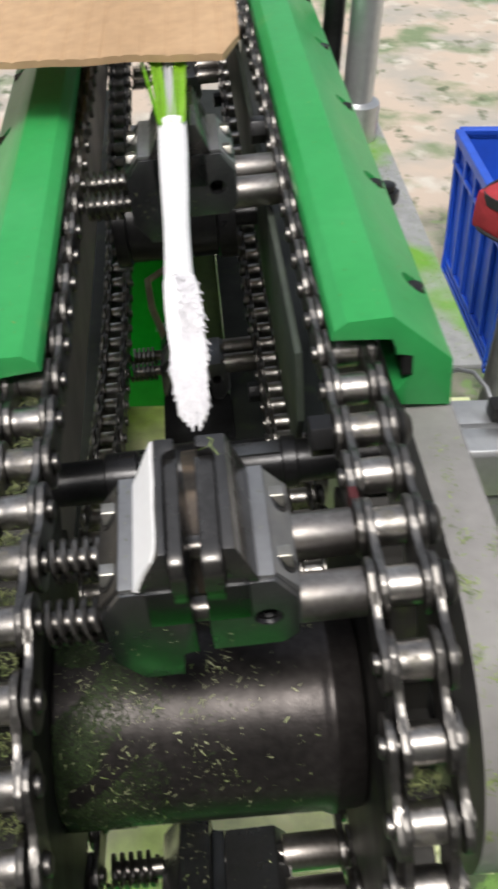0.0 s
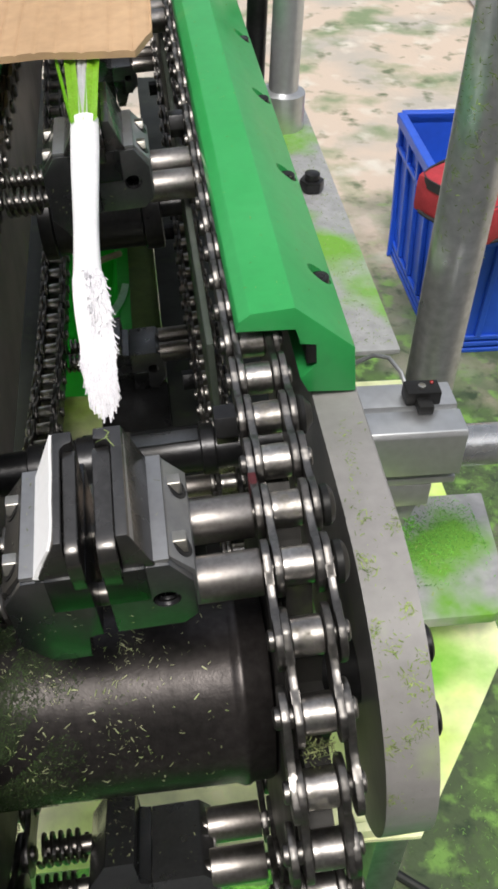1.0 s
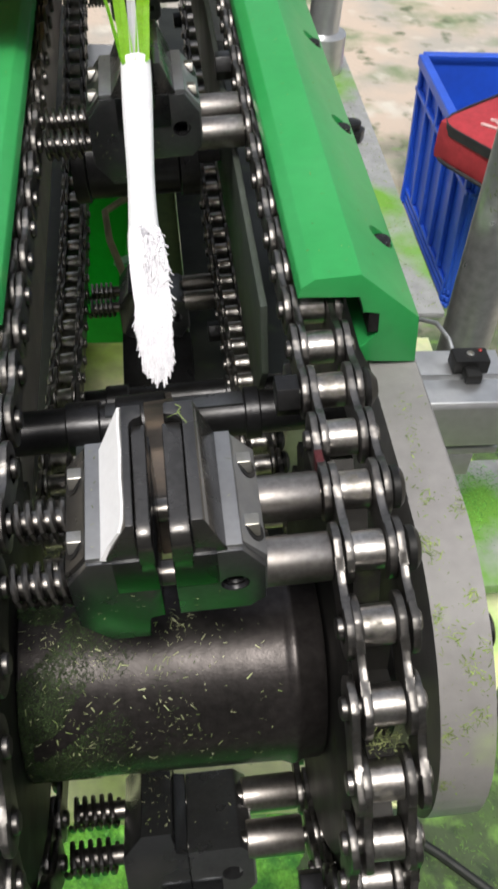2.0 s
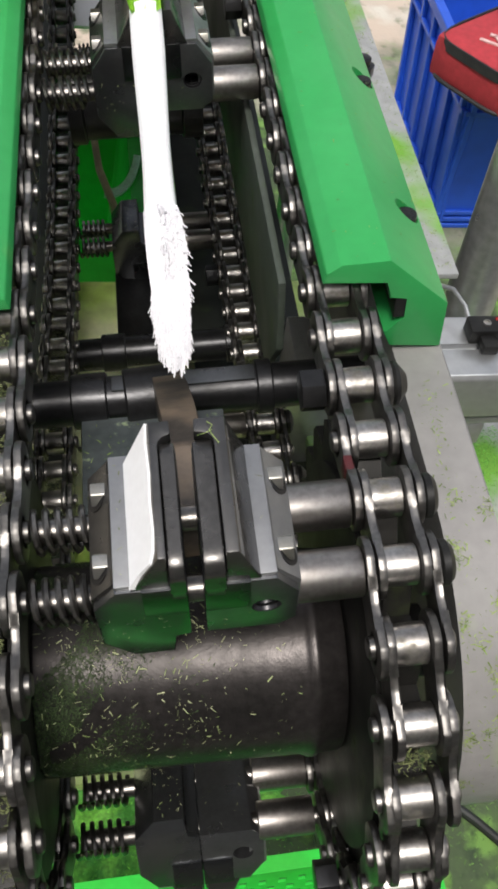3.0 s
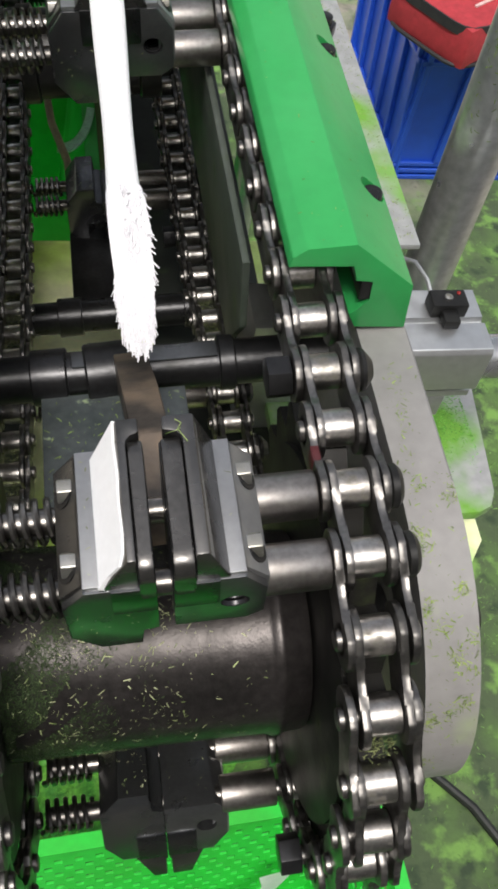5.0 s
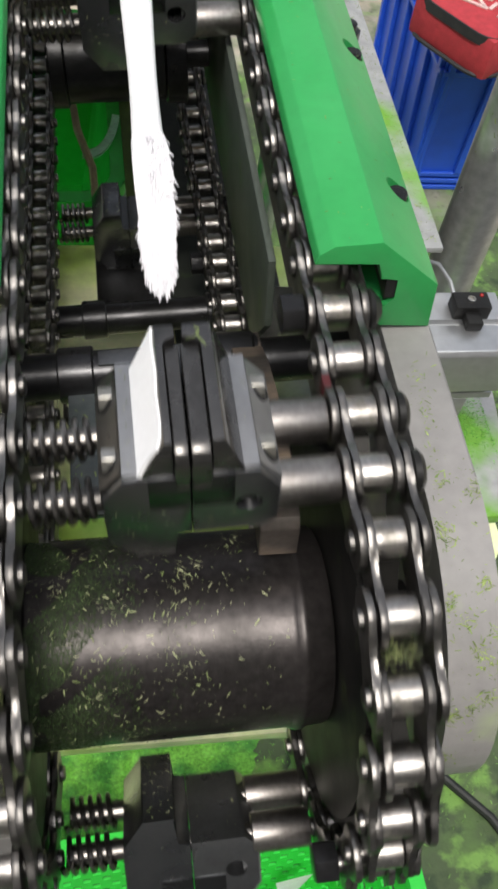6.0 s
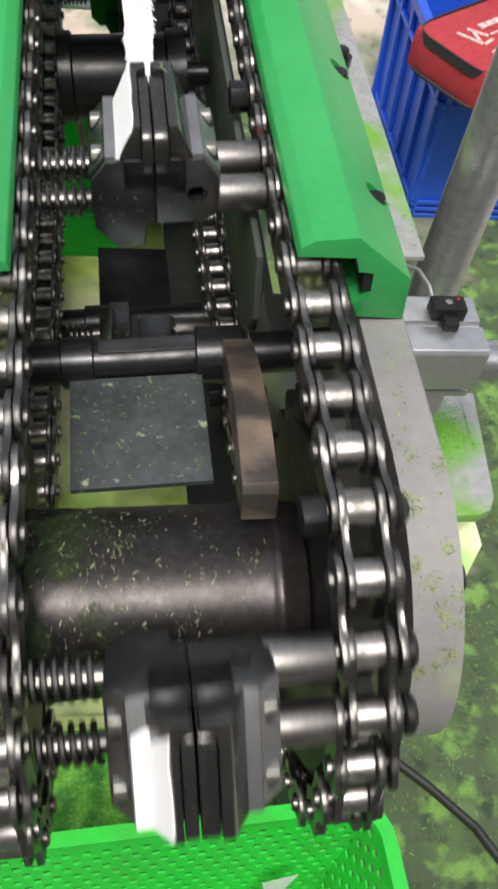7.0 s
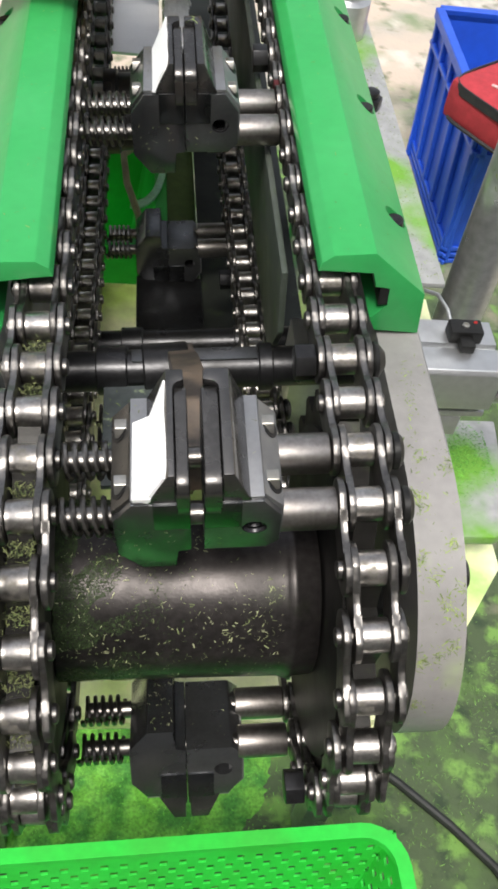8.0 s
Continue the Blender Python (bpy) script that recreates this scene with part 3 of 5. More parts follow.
    def w(y, f, out):
        """Point on the leaning face at height share f, raised by out."""
        y_front = yf + (yft - yf) * f
        yy = y_front + (yr - y_front) * y
        x = b1 + (t1 - 0.0005 - b1) * f
        z = base + (top - drop * (1 - y) - 0.0005 - base) * f
        return (xc + s * (x + out * 0.95), yy, z + out * 0.3)
    if s < 0:
        shape = [(0.0, 0.04), (0.2, 0.0), (0.5, 0.03), (0.93, 0.02), (0.965, 0.5), (1.0, 0.97), (0.86, 0.93), (0.62, 0.985), (0.42, 0.94), (0.2, 0.985), (0.07, 0.93), (0.012, 0.8), (0.022, 0.4)]
    if torn:
        shape = [(0.0, 0.03), (0.66, 0.03), (0.72, 0.30), (0.90, 0.98), (0.66, 0.90), (0.4, 0.96), (0.12, 0.97), (0.01, 0.90)]
    if s > 0:
        shape = [(0.005, 0.80), (0.94, 0.925), (0.94, 0.95), (0.005, 0.945)]
    low = [bm.verts.new(w(y, f, -0.0006)) for y, f in shape]
    upp = [bm.verts.new(w(y, f, n)) for y, f in shape]
    bm.faces.new(low)
    bm.faces.new(upp[::-1])
    for i in range(len(shape)):
        j = (i + 1) % len(shape)
        bm.faces.new((low[i], upp[i], upp[j], low[j]))
    if torn and s < 0:                              # here the white glare also laps over the pad
        prism(bm, [(xc - 0.0190, -0.0222), (xc - 0.0128, -0.0222), (xc - 0.0128, 0.0125), (xc - 0.0188, 0.0095)], "z", 0.0312, 0.0334, 0.0004)
    if bare:
        bm.free()
    else:
        part("white_facing" if s < 0 else "edge_strip", sized(bm, xc, s), WHITE_FACE if s < 0 else CLAMP_GROUND, half, "bright white strip painted for the glare on the jaw" if s < 0 else "thin bright edge strip", smooth=False)
    rng = random.Random(40 + s)
    bm = B()
    for i in range(70 if s < 0 else 24):
        if i % 5 == 0:
            p, nrm = (xc + s * rng.uniform(0.004, 0.023), -0.0226, rng.uniform(-0.003, 0.012)), (0, -1, 0)
        elif i % 7 == 0:
            p, nrm = (xc + s * rng.uniform(0.0158, 0.0194), rng.uniform(-0.020, 0.020), 0.0316), (0, 0, 1)
        elif s < 0:
            p, nrm = (xc - rng.uniform(0.006, 0.0172), rng.uniform(-0.021, 0.021), -0.0181), (0, 0, -1)
        else:
            p, nrm = (xc + rng.uniform(0.002, 0.020), rng.uniform(-0.021, 0.021), -0.0049), (0, 0, -1)
        flake(bm, p, nrm, rng, rng.choice((0.0006, 0.0009, 0.0014)))
    ch = part("leaf_chaff", sized(bm, xc, s), PALE_CHAFF, half, "shreds of green leaf", smooth=False)
    ch["kind"] = "stuff"
    if moving is not None:
        MOVES.append((half, [(t, pose(-x, 0, 0)) for t, x in moving]))
    half.matrix_basis = pose(-moving[0][1], 0, 0) if moving is not None else Matrix()
    return half


def block(s, xc):
    """Clamp body half: chamfered block with a stepped base; the plain half has a cross hole."""
    bm = B()
    e = xc + s * 0.0001
    if s < 0:
        prof = [(e, -0.0050), (xc - 0.0054, -0.0050), (xc - 0.0054, -0.018), (xc - 0.0178, -0.018), (xc - 0.0262, -0.0060), (xc - 0.0262, 0.019), (xc - 0.0195, 0.0295), (e, 0.0295)]
        prism(bm, prof, "y", -0.0225, 0.0225, 0.0006)
    else:
        prof = [(e, -0.0048), (xc + 0.0210, -0.0048), (xc + 0.0258, 0.0), (xc + 0.0258, 0.019), (xc + 0.0195, 0.0295), (e, 0.0295)]
        prism(bm, prof, "y", -0.0225, 0.0225, 0.0006)
        drill(bm, xc + 0.0170, 0.0108, 0.0043)
    return bm


def drill(bm, x, z, r):
    """Blind hole in the two end faces, as an inset ring pushed inwards."""
    for sgn in (-1, 1):
        f = max((q for q in bm.faces if q.normal.y * sgn > 0.95), key=lambda q: q.calc_area(), default=None)
        if f is None:
            continue
        y = sgn * 0.0225
        rim = [bm.verts.new((x + r * math.cos(2 * math.pi * i / 16), y, z + r * math.sin(2 * math.pi * i / 16))) for i in range(16)]
        sunk = [bm.verts.new((v.co.x, y - sgn * 0.012, v.co.z)) for v in rim]
        outer_vs = list(f.verts)
        bm.faces.remove(f)
        edges = []
        for loop in (outer_vs, rim):
            for i in range(len(loop)):
                edges.append(bm.edges.get((loop[i], loop[(i + 1) % len(loop)])) or bm.edges.new((loop[i], loop[(i + 1) % len(loop)])))
        bmesh.ops.triangle_fill(bm, edges=edges, use_beauty=True, use_dissolve=False)
        for i in range(16):
            j = (i + 1) % 16
            bm.faces.new((rim[i], rim[j], sunk[j], sunk[i]))
        bm.faces.new(sunk)


def make_clamp(moving, torn=False, bare=False):
    clamp = thing("gripping_clamp", "dark steel spring clamp with bare jaws, carried between two chains" if bare else "dark steel spring clamp with white glare painted on its jaws, carried between two chains", "clamp", "chain clamps")
    clamp_half(clamp, -1, "spring_half", moving, torn, bare)
    clamp_half(clamp, 1, "fixed_half", None, torn, bare)
    for y in (-P / 2, P / 2):
        bm = B()
        lathe(bm, "x", (y, 0), [(XL + 0.0165, 0.0040), (XL + 0.017, 0.0044), (-0.018, 0.0044), (-0.0175, 0.0040)], 16)
        part("rod", bm, SPRING_STEEL, clamp)
        bm = B()
        lathe(bm, "x", (y, 0), [(-0.0215, 0.0080), (-0.0210, 0.0084), (0.0030, 0.0084), (0.0036, 0.0080)], 28)
        part("sleeve", bm, POLISHED, clamp, "polished steel sleeve")
        bm = B()
        coil(bm, XL + 0.0150, XM - 0.0295, 5.5, 0.0070, 0.0012, y)
        part("spring", bm, SPRING_STEEL, clamp, "coil spring")
        bm = B()
        e = XR + OUTER + PL
        lathe(bm, "x", (y, 0), [(e + 0.0005, 0.0070), (e + 0.0012, 0.0078), (e + 0.0035, 0.0078), (e + 0.0052, 0.006), (e + 0.0060, 0.003)], 18)
        part("end_cap", bm, BLACK_RUBBER, clamp, "black domed end cap")
    return clamp


bm = B()
prism(bm, hexagon(0.0082), "x", XR - OUTER - PL - 0.0095, XR - OUTER - PL - 0.0005, 0.0007)
NUT = finish(bm, "nut", BLACK_STEEL)
bm = B()
e = XR + OUTER + PL
lathe(bm, "x", (0, 0), [(e + 0.0005, 0.0078), (e + 0.0015, 0.0084), (e + 0.003, 0.008), (e + 0.0062, 0.004)], 18)
STUD = finish(bm, "stud_cap", BLACK_RUBBER)


def trailing_stud(u):
    """Nut and domed cap on the chain pin behind a clamp."""
    for name, mesh, words in (("nut", NUT, "black hexagon nut"), ("stud_cap", STUD, "black domed stud cap")):
        ob = new(name, mesh)
        ob.parent = chains[0]
        ob["label"] = words
        carry(ob, u + 2.5 * P)


OPEN = 0.0046
opening = [(0.0, OPEN), (4.0, OPEN), (5.5, OPEN), (5.58, 0.0), (5.7, 0.0), (8.0, 0.0)]
closing = [(0.0, 0.0), (7.3, 0.0), (7.5, 0.0), (7.58, OPEN), (7.7, OPEN), (8.0, OPEN)]
clamp_main = make_clamp(opening)
clamp_next = make_clamp(closing, True)
clamp_shut = make_clamp(None, bare=True)
carry(clamp_main, U_MAIN)
carry(clamp_next, U_MAIN - 0.2545)
carry(clamp_shut, U_MAIN + 11 * P)
for i in range(2, 10):
    c = copy_thing(clamp_shut, Matrix())
    carry(c, U_MAIN + i * 10 * P + (P if i < 9 else 0))
    trailing_stud(U_MAIN + i * 10 * P + (P if i < 9 else 0))
for u in (U_MAIN, U_MAIN - 0.2545, U_MAIN + 11 * P):
    trailing_stud(u)

# ---- machine frame ----
guides = []
PROFILE = [(0.0090, 0.9140), (0.0105, 0.9190), (0.0160, 0.9230), (0.0350, 0.9235), (0.0610, 0.8985), (0.0615, 0.8735), (0.0395, 0.8765),
           (0.0360, 0.8850), (0.0445, 0.8920), (0.0445, 0.9035), (0.0365, 0.9035), (0.0355, 0.9130)]
for side in (1, -1):
    bm = B()
    prof = PROFILE if side > 0 else [(2 * XM - x, z) for x, z in PROFILE][::-1]
    prism(bm, prof, "y", 0.118, 1.12, 0.0008)
    guide = solid("chain_guide", bm, GUIDE_GREEN, "green plastic guide rail over the chain, with sunk bolts", "guide rail", "chain guides")
    cut = B()
    for i in range(10):
        y = 0.168 + 0.1015 * i
        x = 0.0540 if side > 0 else 2 * XM - 0.0540
        lathe(cut, "z", (x, y), [(0.8985, 0.0056), (0.95, 0.0056)], 20)
    cutter = bpy.data.meshes.new("sink")
    bmesh.ops.recalc_face_normals(cut, faces=cut.faces)
    cut.to_mesh(cutter)
    cut.free()
    tool = new("sink", cutter)
    mod = guide.modifiers.new("sinks", "BOOLEAN")
    mod.object, mod.solver = tool, "EXACT"
    dg = bpy.context.evaluated_depsgraph_get()
    baked = bpy.data.meshes.new_from_object(guide.evaluated_get(dg))
    guide.modifiers.clear()
    guide.data = baked
    bpy.data.objects.remove(tool)
    for i in range(10):
        y = 0.168 + 0.1015 * i
        x = 0.0540 if side > 0 else 2 * XM - 0.0540
        bm = B()
        lathe(bm, "z", (x, y), [(0.898, 0.0048), (0.9035, 0.0048), (0.904, 0.0044)], 16)
        prism(bm, [(x + p, y + q) for p, q in hexagon(0.0024)], "z", 0.9039, 0.9043)
        part("bolt", bm, BLACK_STEEL, guide, "black socket bolt")
    # black strip filling the rail's recess, in place of the shade there
    bm = B()
    box(bm, *sorted((0.0392 if side > 0 else 2 * XM - 0.0392, 0.0443 if side > 0 else 2 * XM - 0.0443)), 0.1185, 1.11, 0.8923, 0.9032, 0.0005)
    part("liner", bm, BLACK_RUBBER, guide, "black strip added for the shade in the recess")
    rng = random.Random(60 + side)
    bm = B()
    for i in range(420):
        f, y = rng.random(), rng.uniform(0.12, 0.8)
        if rng.random() < 0.35:
            x, z, nrm = 0.0160 + 0.019 * f, 0.9233 + 0.0005 * f, (0, 0, 1)
        else:
            x, z, nrm = 0.0350 + 0.026 * f, 0.9237 - 0.025 * f, (0.69, 0, 0.72)
        if side < 0:
            x, nrm = 2 * XM - x, (-nrm[0], 0, nrm[2])
        flake(bm, (x, y, z), nrm, rng, rng.choice((0.0005, 0.0008, 0.0012, 0.0018)))
    ch = part("leaf_chaff", bm, CHAFF_MAT, guide, "shreds of green leaf", smooth=False)
    ch["kind"] = "stuff"
    guide.matrix_basis = LEAN
    guides.append(guide)


def stadium(r, yc, zc, y_end, n=26):
    pts = [(yc - r * math.sin(math.pi * i / n), zc + r * math.cos(math.pi * i / n)) for i in range(n + 1)]
    return pts + [(y_end, zc - r), (y_end, zc + r)]


for side in (1, -1):
    bm = B()
    x0, x1 = (0.0415, 0.0625) if side > 0 else (2 * XM - 0.0625, 2 * XM - 0.0415)
    prism(bm, stadium(0.0835, 0.0420, 0.7890, 1.20), "x", x0, x1, 0.0012)
    side_plate = solid("side_plate", bm, GREY_PLATE, "pale grey round-nosed plastic side plate with green chaff specks", "side plate", "side plates")
    side_plate.matrix_basis = LEAN
    rng = random.Random(8 + side)
    bm = B()
    spots = [(rng.uniform(-0.2, 1.6), rng.uniform(x0, x1)) for k in range(16)]
    for i in range(760):
        a = rng.uniform(-0.25, 1.7)
        x = rng.uniform(x0 + 0.001, x1 - 0.001)
        if rng.random() < 0.8:
            c = spots[rng.randrange(16)]
            a, x = c[0] + rng.gauss(0, 0.03), min(max(c[1] + rng.gauss(0, 0.0022), x0 + 0.001), x1 - 0.001)
        if a < 0:
            p, nrm = (x, 0.042 - a * 0.25, 0.7890 + 0.0836), (0, 0, 1)
        else:
            p, nrm = (x, 0.042 - 0.0836 * math.sin(a), 0.7890 + 0.0836 * math.cos(a)), (0, -math.sin(a), math.cos(a))
        flake(bm, p, nrm, rng, rng.choice((0.0007, 0.0011, 0.0018)))
    ch = part("leaf_chaff", bm, CHAFF_MAT, side_plate, "shreds of green leaf", smooth=False)
    ch["kind"] = "stuff"
    for y, z in ((0.0005, 0.8420), (-0.0175, 0.8180), (0.5, 0.8), (0.9, 0.8)):
        bm = B()
        lathe(bm, "x", (y, z), [(x1 - 0.001, 0.0075), (x1 + 0.0035, 0.0075), (x1 + 0.0045, 0.006)] if side > 0 else [(x0 - 0.0045, 0.006), (x0 - 0.0035, 0.0075), (x0 + 0.001, 0.0075)], 18)
        part("bolt", bm, BLACK_STEEL, side_plate, "black cap bolt")
# inner wall of the chain channel
bm = B()
prism(bm, [(0.185, 0.795), (1.0, 0.780), (1.0, 0.886), (0.15, 0.886), (0.15, 0.845)], "x", -0.0030, 0.0005, 0.001)
solid("inner_plate", bm, INNER_GREY, "dark painted inner side plate between chain and clamps", "side plate").matrix_basis = LEAN

# cross shafts
for y, z, r, segs in ((0.1546, 0.8153, 0.0112, 1), (0.3316, 0.660, 0.0115, 0)):
    shaft = thing("cross_shaft", "black steel cross shaft with collars", "shaft", "cross shafts")
    shaft.matrix_basis = LEAN
    bm = B()
    lathe(bm, "x", (y, z), [(2 * XM - 0.0412, r * 0.9), (2 * XM - 0.0408, r), (0.0408, r), (0.0412, r * 0.9)], 22)
    part("bar", bm, BLACK_STEEL, shaft)
    if segs:
        bm = B()
        box(bm, -0.0805, -0.0125, y - 0.0045, y + 0.0045, z + r - 0.003, z + r + 0.0004, 0.0004)
        part("milled_flat", bm, CLAMP_GREY, shaft, "bright milled flat")
    for c0, c1, k in ((-0.100, -0.083, 1.2), (-0.012, -0.004, 1.2)):
        bm = B()
        lathe(bm, "x", (y, z), [(c0, r * k * 0.94), (c0 + 0.0008, r * k), (c1 - 0.0008, r * k), (c1, r * k * 0.94)], 22)
        part("collar", bm, BLACK_STEEL, shaft)

# swinging lever that opens the clamp
lever = thing("release_lever", "worn brown steel lever with a black hub, on the cross shaft", "lever")
bm = B()
prism(bm, [(0.157, 0.828), (0.150, 0.829), (0.148, 0.834), (0.128, 0.848), (0.095, 0.866), (0.060, 0.880), (0.026, 0.884), (0.023, 0.880), (0.023, 0.862), (0.055, 0.857),
           (0.105, 0.840), (0.135, 0.822), (0.150, 0.806), (0.164, 0.808), (0.166, 0.824)], "x", -0.0062, 0.0082, 0.0008)
part("arm", bm, LEVER, lever)
bm = B()
lathe(bm, "x", (0.1546, 0.8153), [(-0.020, 0.0140), (-0.019, 0.0150), (0.0040, 0.0150), (0.0050, 0.0140)], 26)
part("hub", bm, BLACK_STEEL, lever, "black steel hub")
IN, OUT = -0.0550, -0.0115
lever_rows = [(0.0, IN), (4.0, IN), (5.51, IN), (5.6, (IN + OUT) / 2), (5.68, OUT), (6.0, OUT), (7.3, OUT), (7.5, OUT), (7.55, (IN + OUT) / 2), (7.6, IN), (7.8, IN), (8.0, IN)]


def lever_pose(x):
    f = (OUT - x) / (OUT - IN)
    lift = 5.0 * f + 40.0 * f * (1 - f)          # it swings clear of the jaws on its way
    return pose(x, 0.1546, 0.8153, -lift, 0, 6.0 * f - 2.5) @ pose(0, -0.1546, -0.8153)


lever.matrix_basis = LEAN @ lever_pose(IN)
MOVES.append((lever, [(t, LEAN @ lever_pose(x)) for t, x in lever_rows]))

# steel sheet behind the drum
bm = B()
box(bm, -0.096, -0.029, 0.075, 0.142, 0.8130, 0.8165, 0.0006)
sheet = solid("deflector_sheet", bm, SHEET_DARK, "dark steel deflector sheet dusted with leaf chaff", "sheet")
sheet.matrix_basis = LEAN
rng = random.Random(21)
bm = B()
for i in range(160):
    flake(bm, (rng.uniform(-0.094, -0.031), rng.uniform(0.077, 0.140), 0.8167), (0, 0, 1), rng, rng.choice((0.0009, 0.0014, 0.002)))
ch = part("leaf_chaff", bm, CHAFF_MAT, sheet, "shreds of green leaf", smooth=False)
ch["kind"] = "stuff"

# profile beam with sensor
beam = thing("profile_beam", "aluminium profile beam across the side plate, with slots", "beam")
beam.matrix_basis = pose(0.0145, 0.007, -0.007)
bm = B()
prism(bm, [(0.156, 0.783), (0.156, 0.812), (0.158, 0.815), (0.176, 0.815), (0.176, 0.811), (0.180, 0.811), (0.180, 0.815), (0.200, 0.815), (0.202, 0.812), (0.202, 0.772),
           (0.160, 0.772), (0.160, 0.777), (0.164, 0.777), (0.164, 0.783)], "x", 0.0485, 0.131, 0.0007)
part("profile", bm, ALU, beam)
bm = B()
lathe(bm, "x", (0.178, 0.784), [(0.1305, 0.0125), (0.30, 0.0125)], 24)
part("end_rod", bm, DARK_ALU, beam, "dark round bar")
bm = B()
box(bm, 0.0485, 0.118, 0.160, 0.198, 0.754, 0.7715, 0.0012)
part("lower_profile", bm, ALU, beam)

sensor = thing("proximity_sensor", "small black proximity sensor with a cable, on the profile beam", "sensor")
sensor.matrix_basis = pose(0.009, 0.008, -0.007)
bm = B()
box(bm, 0.106, 0.126, 0.1785, 0.1905, 0.8152, 0.8245, 0.0012)
box(bm, 0.111, 0.120, 0.170, 0.180, 0.8152, 0.8215, 0.0015)
part("housing", bm, BLACK_RUBBER, sensor)
bm = B()
lathe(bm, "z", (0.1155, 0.1845), [(0.8240, 0.0022), (0.8254, 0.0022), (0.8255, 0.0014), (0.8250, 0.0012)], 16)
part("screw", bm, HEX_STEEL, sensor)
bm = B()
lathe(bm, "z", (0.1220, 0.1875), [(0.8240, 0.0012), (0.8250, 0.0011), (0.8254, 0.0007)], 12)
part("led", bm, LED, sensor)
bm = B()
tube(bm, [(0.108, 0.189, 0.821), (0.106, 0.196, 0.826), (0.101, 0.206, 0.829), (0.094, 0.213, 0.826), (0.085, 0.216, 0.819), (0.074, 0.219, 0.814), (0.0605, 0.222, 0.812)], 0.0013)
part("cable", bm, DARK_ALU, sensor, "thin grey cable")

# side ledge and lower ledge
bm = B()
box(bm, 0.0640, 0.129, 0.250, 0.66, 0.796, 0.800, 0.001)
solid("side_ledge", bm, LEDGE, "grey side ledge thick with green leaf dust", "ledge", "ledges")
for x, y in ((0.1085, 0.455),):
    bm = B()
    prism(bm, [(x + p, y + q) for p, q in hexagon(0.010)], "z", 0.8005, 0.8095, 0.002)
    lathe(bm, "z", (x, y), [(0.8097, 0.006), (0.814, 0.006), (0.8145, 0.005)], 16)
    solid("ledge_bolt", bm, BLACK_STEEL, "black hexagon bolt on the dusty ledge", "bolt", "ledge bolts")
bm = B()
pts = [(0.0640, 0.162), (0.196, 0.162), (0.206, 0.166), (0.212, 0.178), (0.222, 0.275), (0.0640, 0.275)]
prism(bm, pts, "z", 0.630, 0.640, 0.002)
solid("lower_ledge", bm, LEDGE, "grey lower ledge dusted with green leaf", "ledge", "ledges")

gusset = thing("gusset_bracket", "grey triangular gusset bracket with black bolts under the profile beam", "bracket")
bm = B()
prism(bm, [(0.064, 0.746), (0.132, 0.746), (0.126, 0.725), (0.088, 0.6405), (0.064, 0.6405)], "y", 0.176, 0.181, 0.0008)
part("plate", bm, LEDGE, gusset)
for x, z in ((0.100, 0.728), (0.098, 0.706)):
    bm = B()
    lathe(bm, "y", (x, z), [(0.171, 0.0050), (0.172, 0.0062), (0.1765, 0.0062)], 18)
    part("bolt", bm, BLACK_STEEL, gusset, "black bolt head")
rng = random.Random(55)
bm = B()
for i in range(700):
    f = rng.random()
    flake(bm, (0.0885 + 0.040 * f + rng.gauss(0, 0.002), 0.1735 + rng.gauss(0, 0.004), 0.6405 + 0.088 * f), (0.6, -0.5, 0.6), rng, rng.choice((0.002, 0.003)))
for i in range(3800):
    cx = rng.choice((0.115, 0.15, 0.165, 0.19))
    flake(bm, (min(0.208, rng.gauss(cx, 0.014)), min(0.272, max(0.19, 0.155 + 0.45 * cx + rng.gauss(0, 0.016))), 0.6402), (rng.gauss(0, 0.2), rng.gauss(0, 0.2), 1), rng, rng.choice((0.0010, 0.0015, 0.0022)))
ch = part("leaf_dust", bm, material("bright_leaf_dust", (0.15, 0.45, 0.05), 0.6, 0.0, (0.09, 0.28, 0.04), 60, vary=0.5, island=True, bump=0), gusset, "bright green leaf dust", smooth=False)
ch["kind"] = "stuff"

# catch tray
tray = thing("catch_tray", "yellow-green stained plastic catch tray below the drum", "tray")
bm = B()
prism(bm, [(-0.24, 0.050), (0.120, 0.038), (0.182, 0.120), (0.215, 0.165), (0.215, 0.47), (-0.24, 0.47)], "z", 0.590, 0.594, 0.0008)
part("tray_floor", bm, TRAY, tray)
bm = B()
box(bm, -0.24, 0.115, 0.040, 0.046, 0.5945, 0.604, 0.001)
part("front_lip", bm, TRAY, tray)
for x in (-0.22, 0.15):
    for y in (0.15, 0.43):
        bm = B()
        box(bm, x, x + 0.03, y, y + 0.03, 0.0, 0.5895, 0.002)
        part("leg", bm, DARK_ALU, tray)

# under the chains: a stained curtain strip, dark sheets for the shade, a black roller and a white board
bm = B()
box(bm, -0.034, -0.006, 0.41, 1.0, 0.600, 0.606, 0.001)
solid("stained_strip", bm, material("olive_stained_strip", (0.10, 0.16, 0.03), 0.6, 0.0, (0.06, 0.11, 0.02), 12), "olive green stained strip running beneath the chains", "strip")
# near-black sheets added to darken the space beneath the chains like shade
BELLY_SHADE = material("dark_belly_shade", (0.020, 0.024, 0.018), 0.55, 0.2, (0.012, 0.015, 0.011), 14, stain=(0.03, 0.05, 0.012), stain_scale=40, stain_at=(0.58, 0.8))
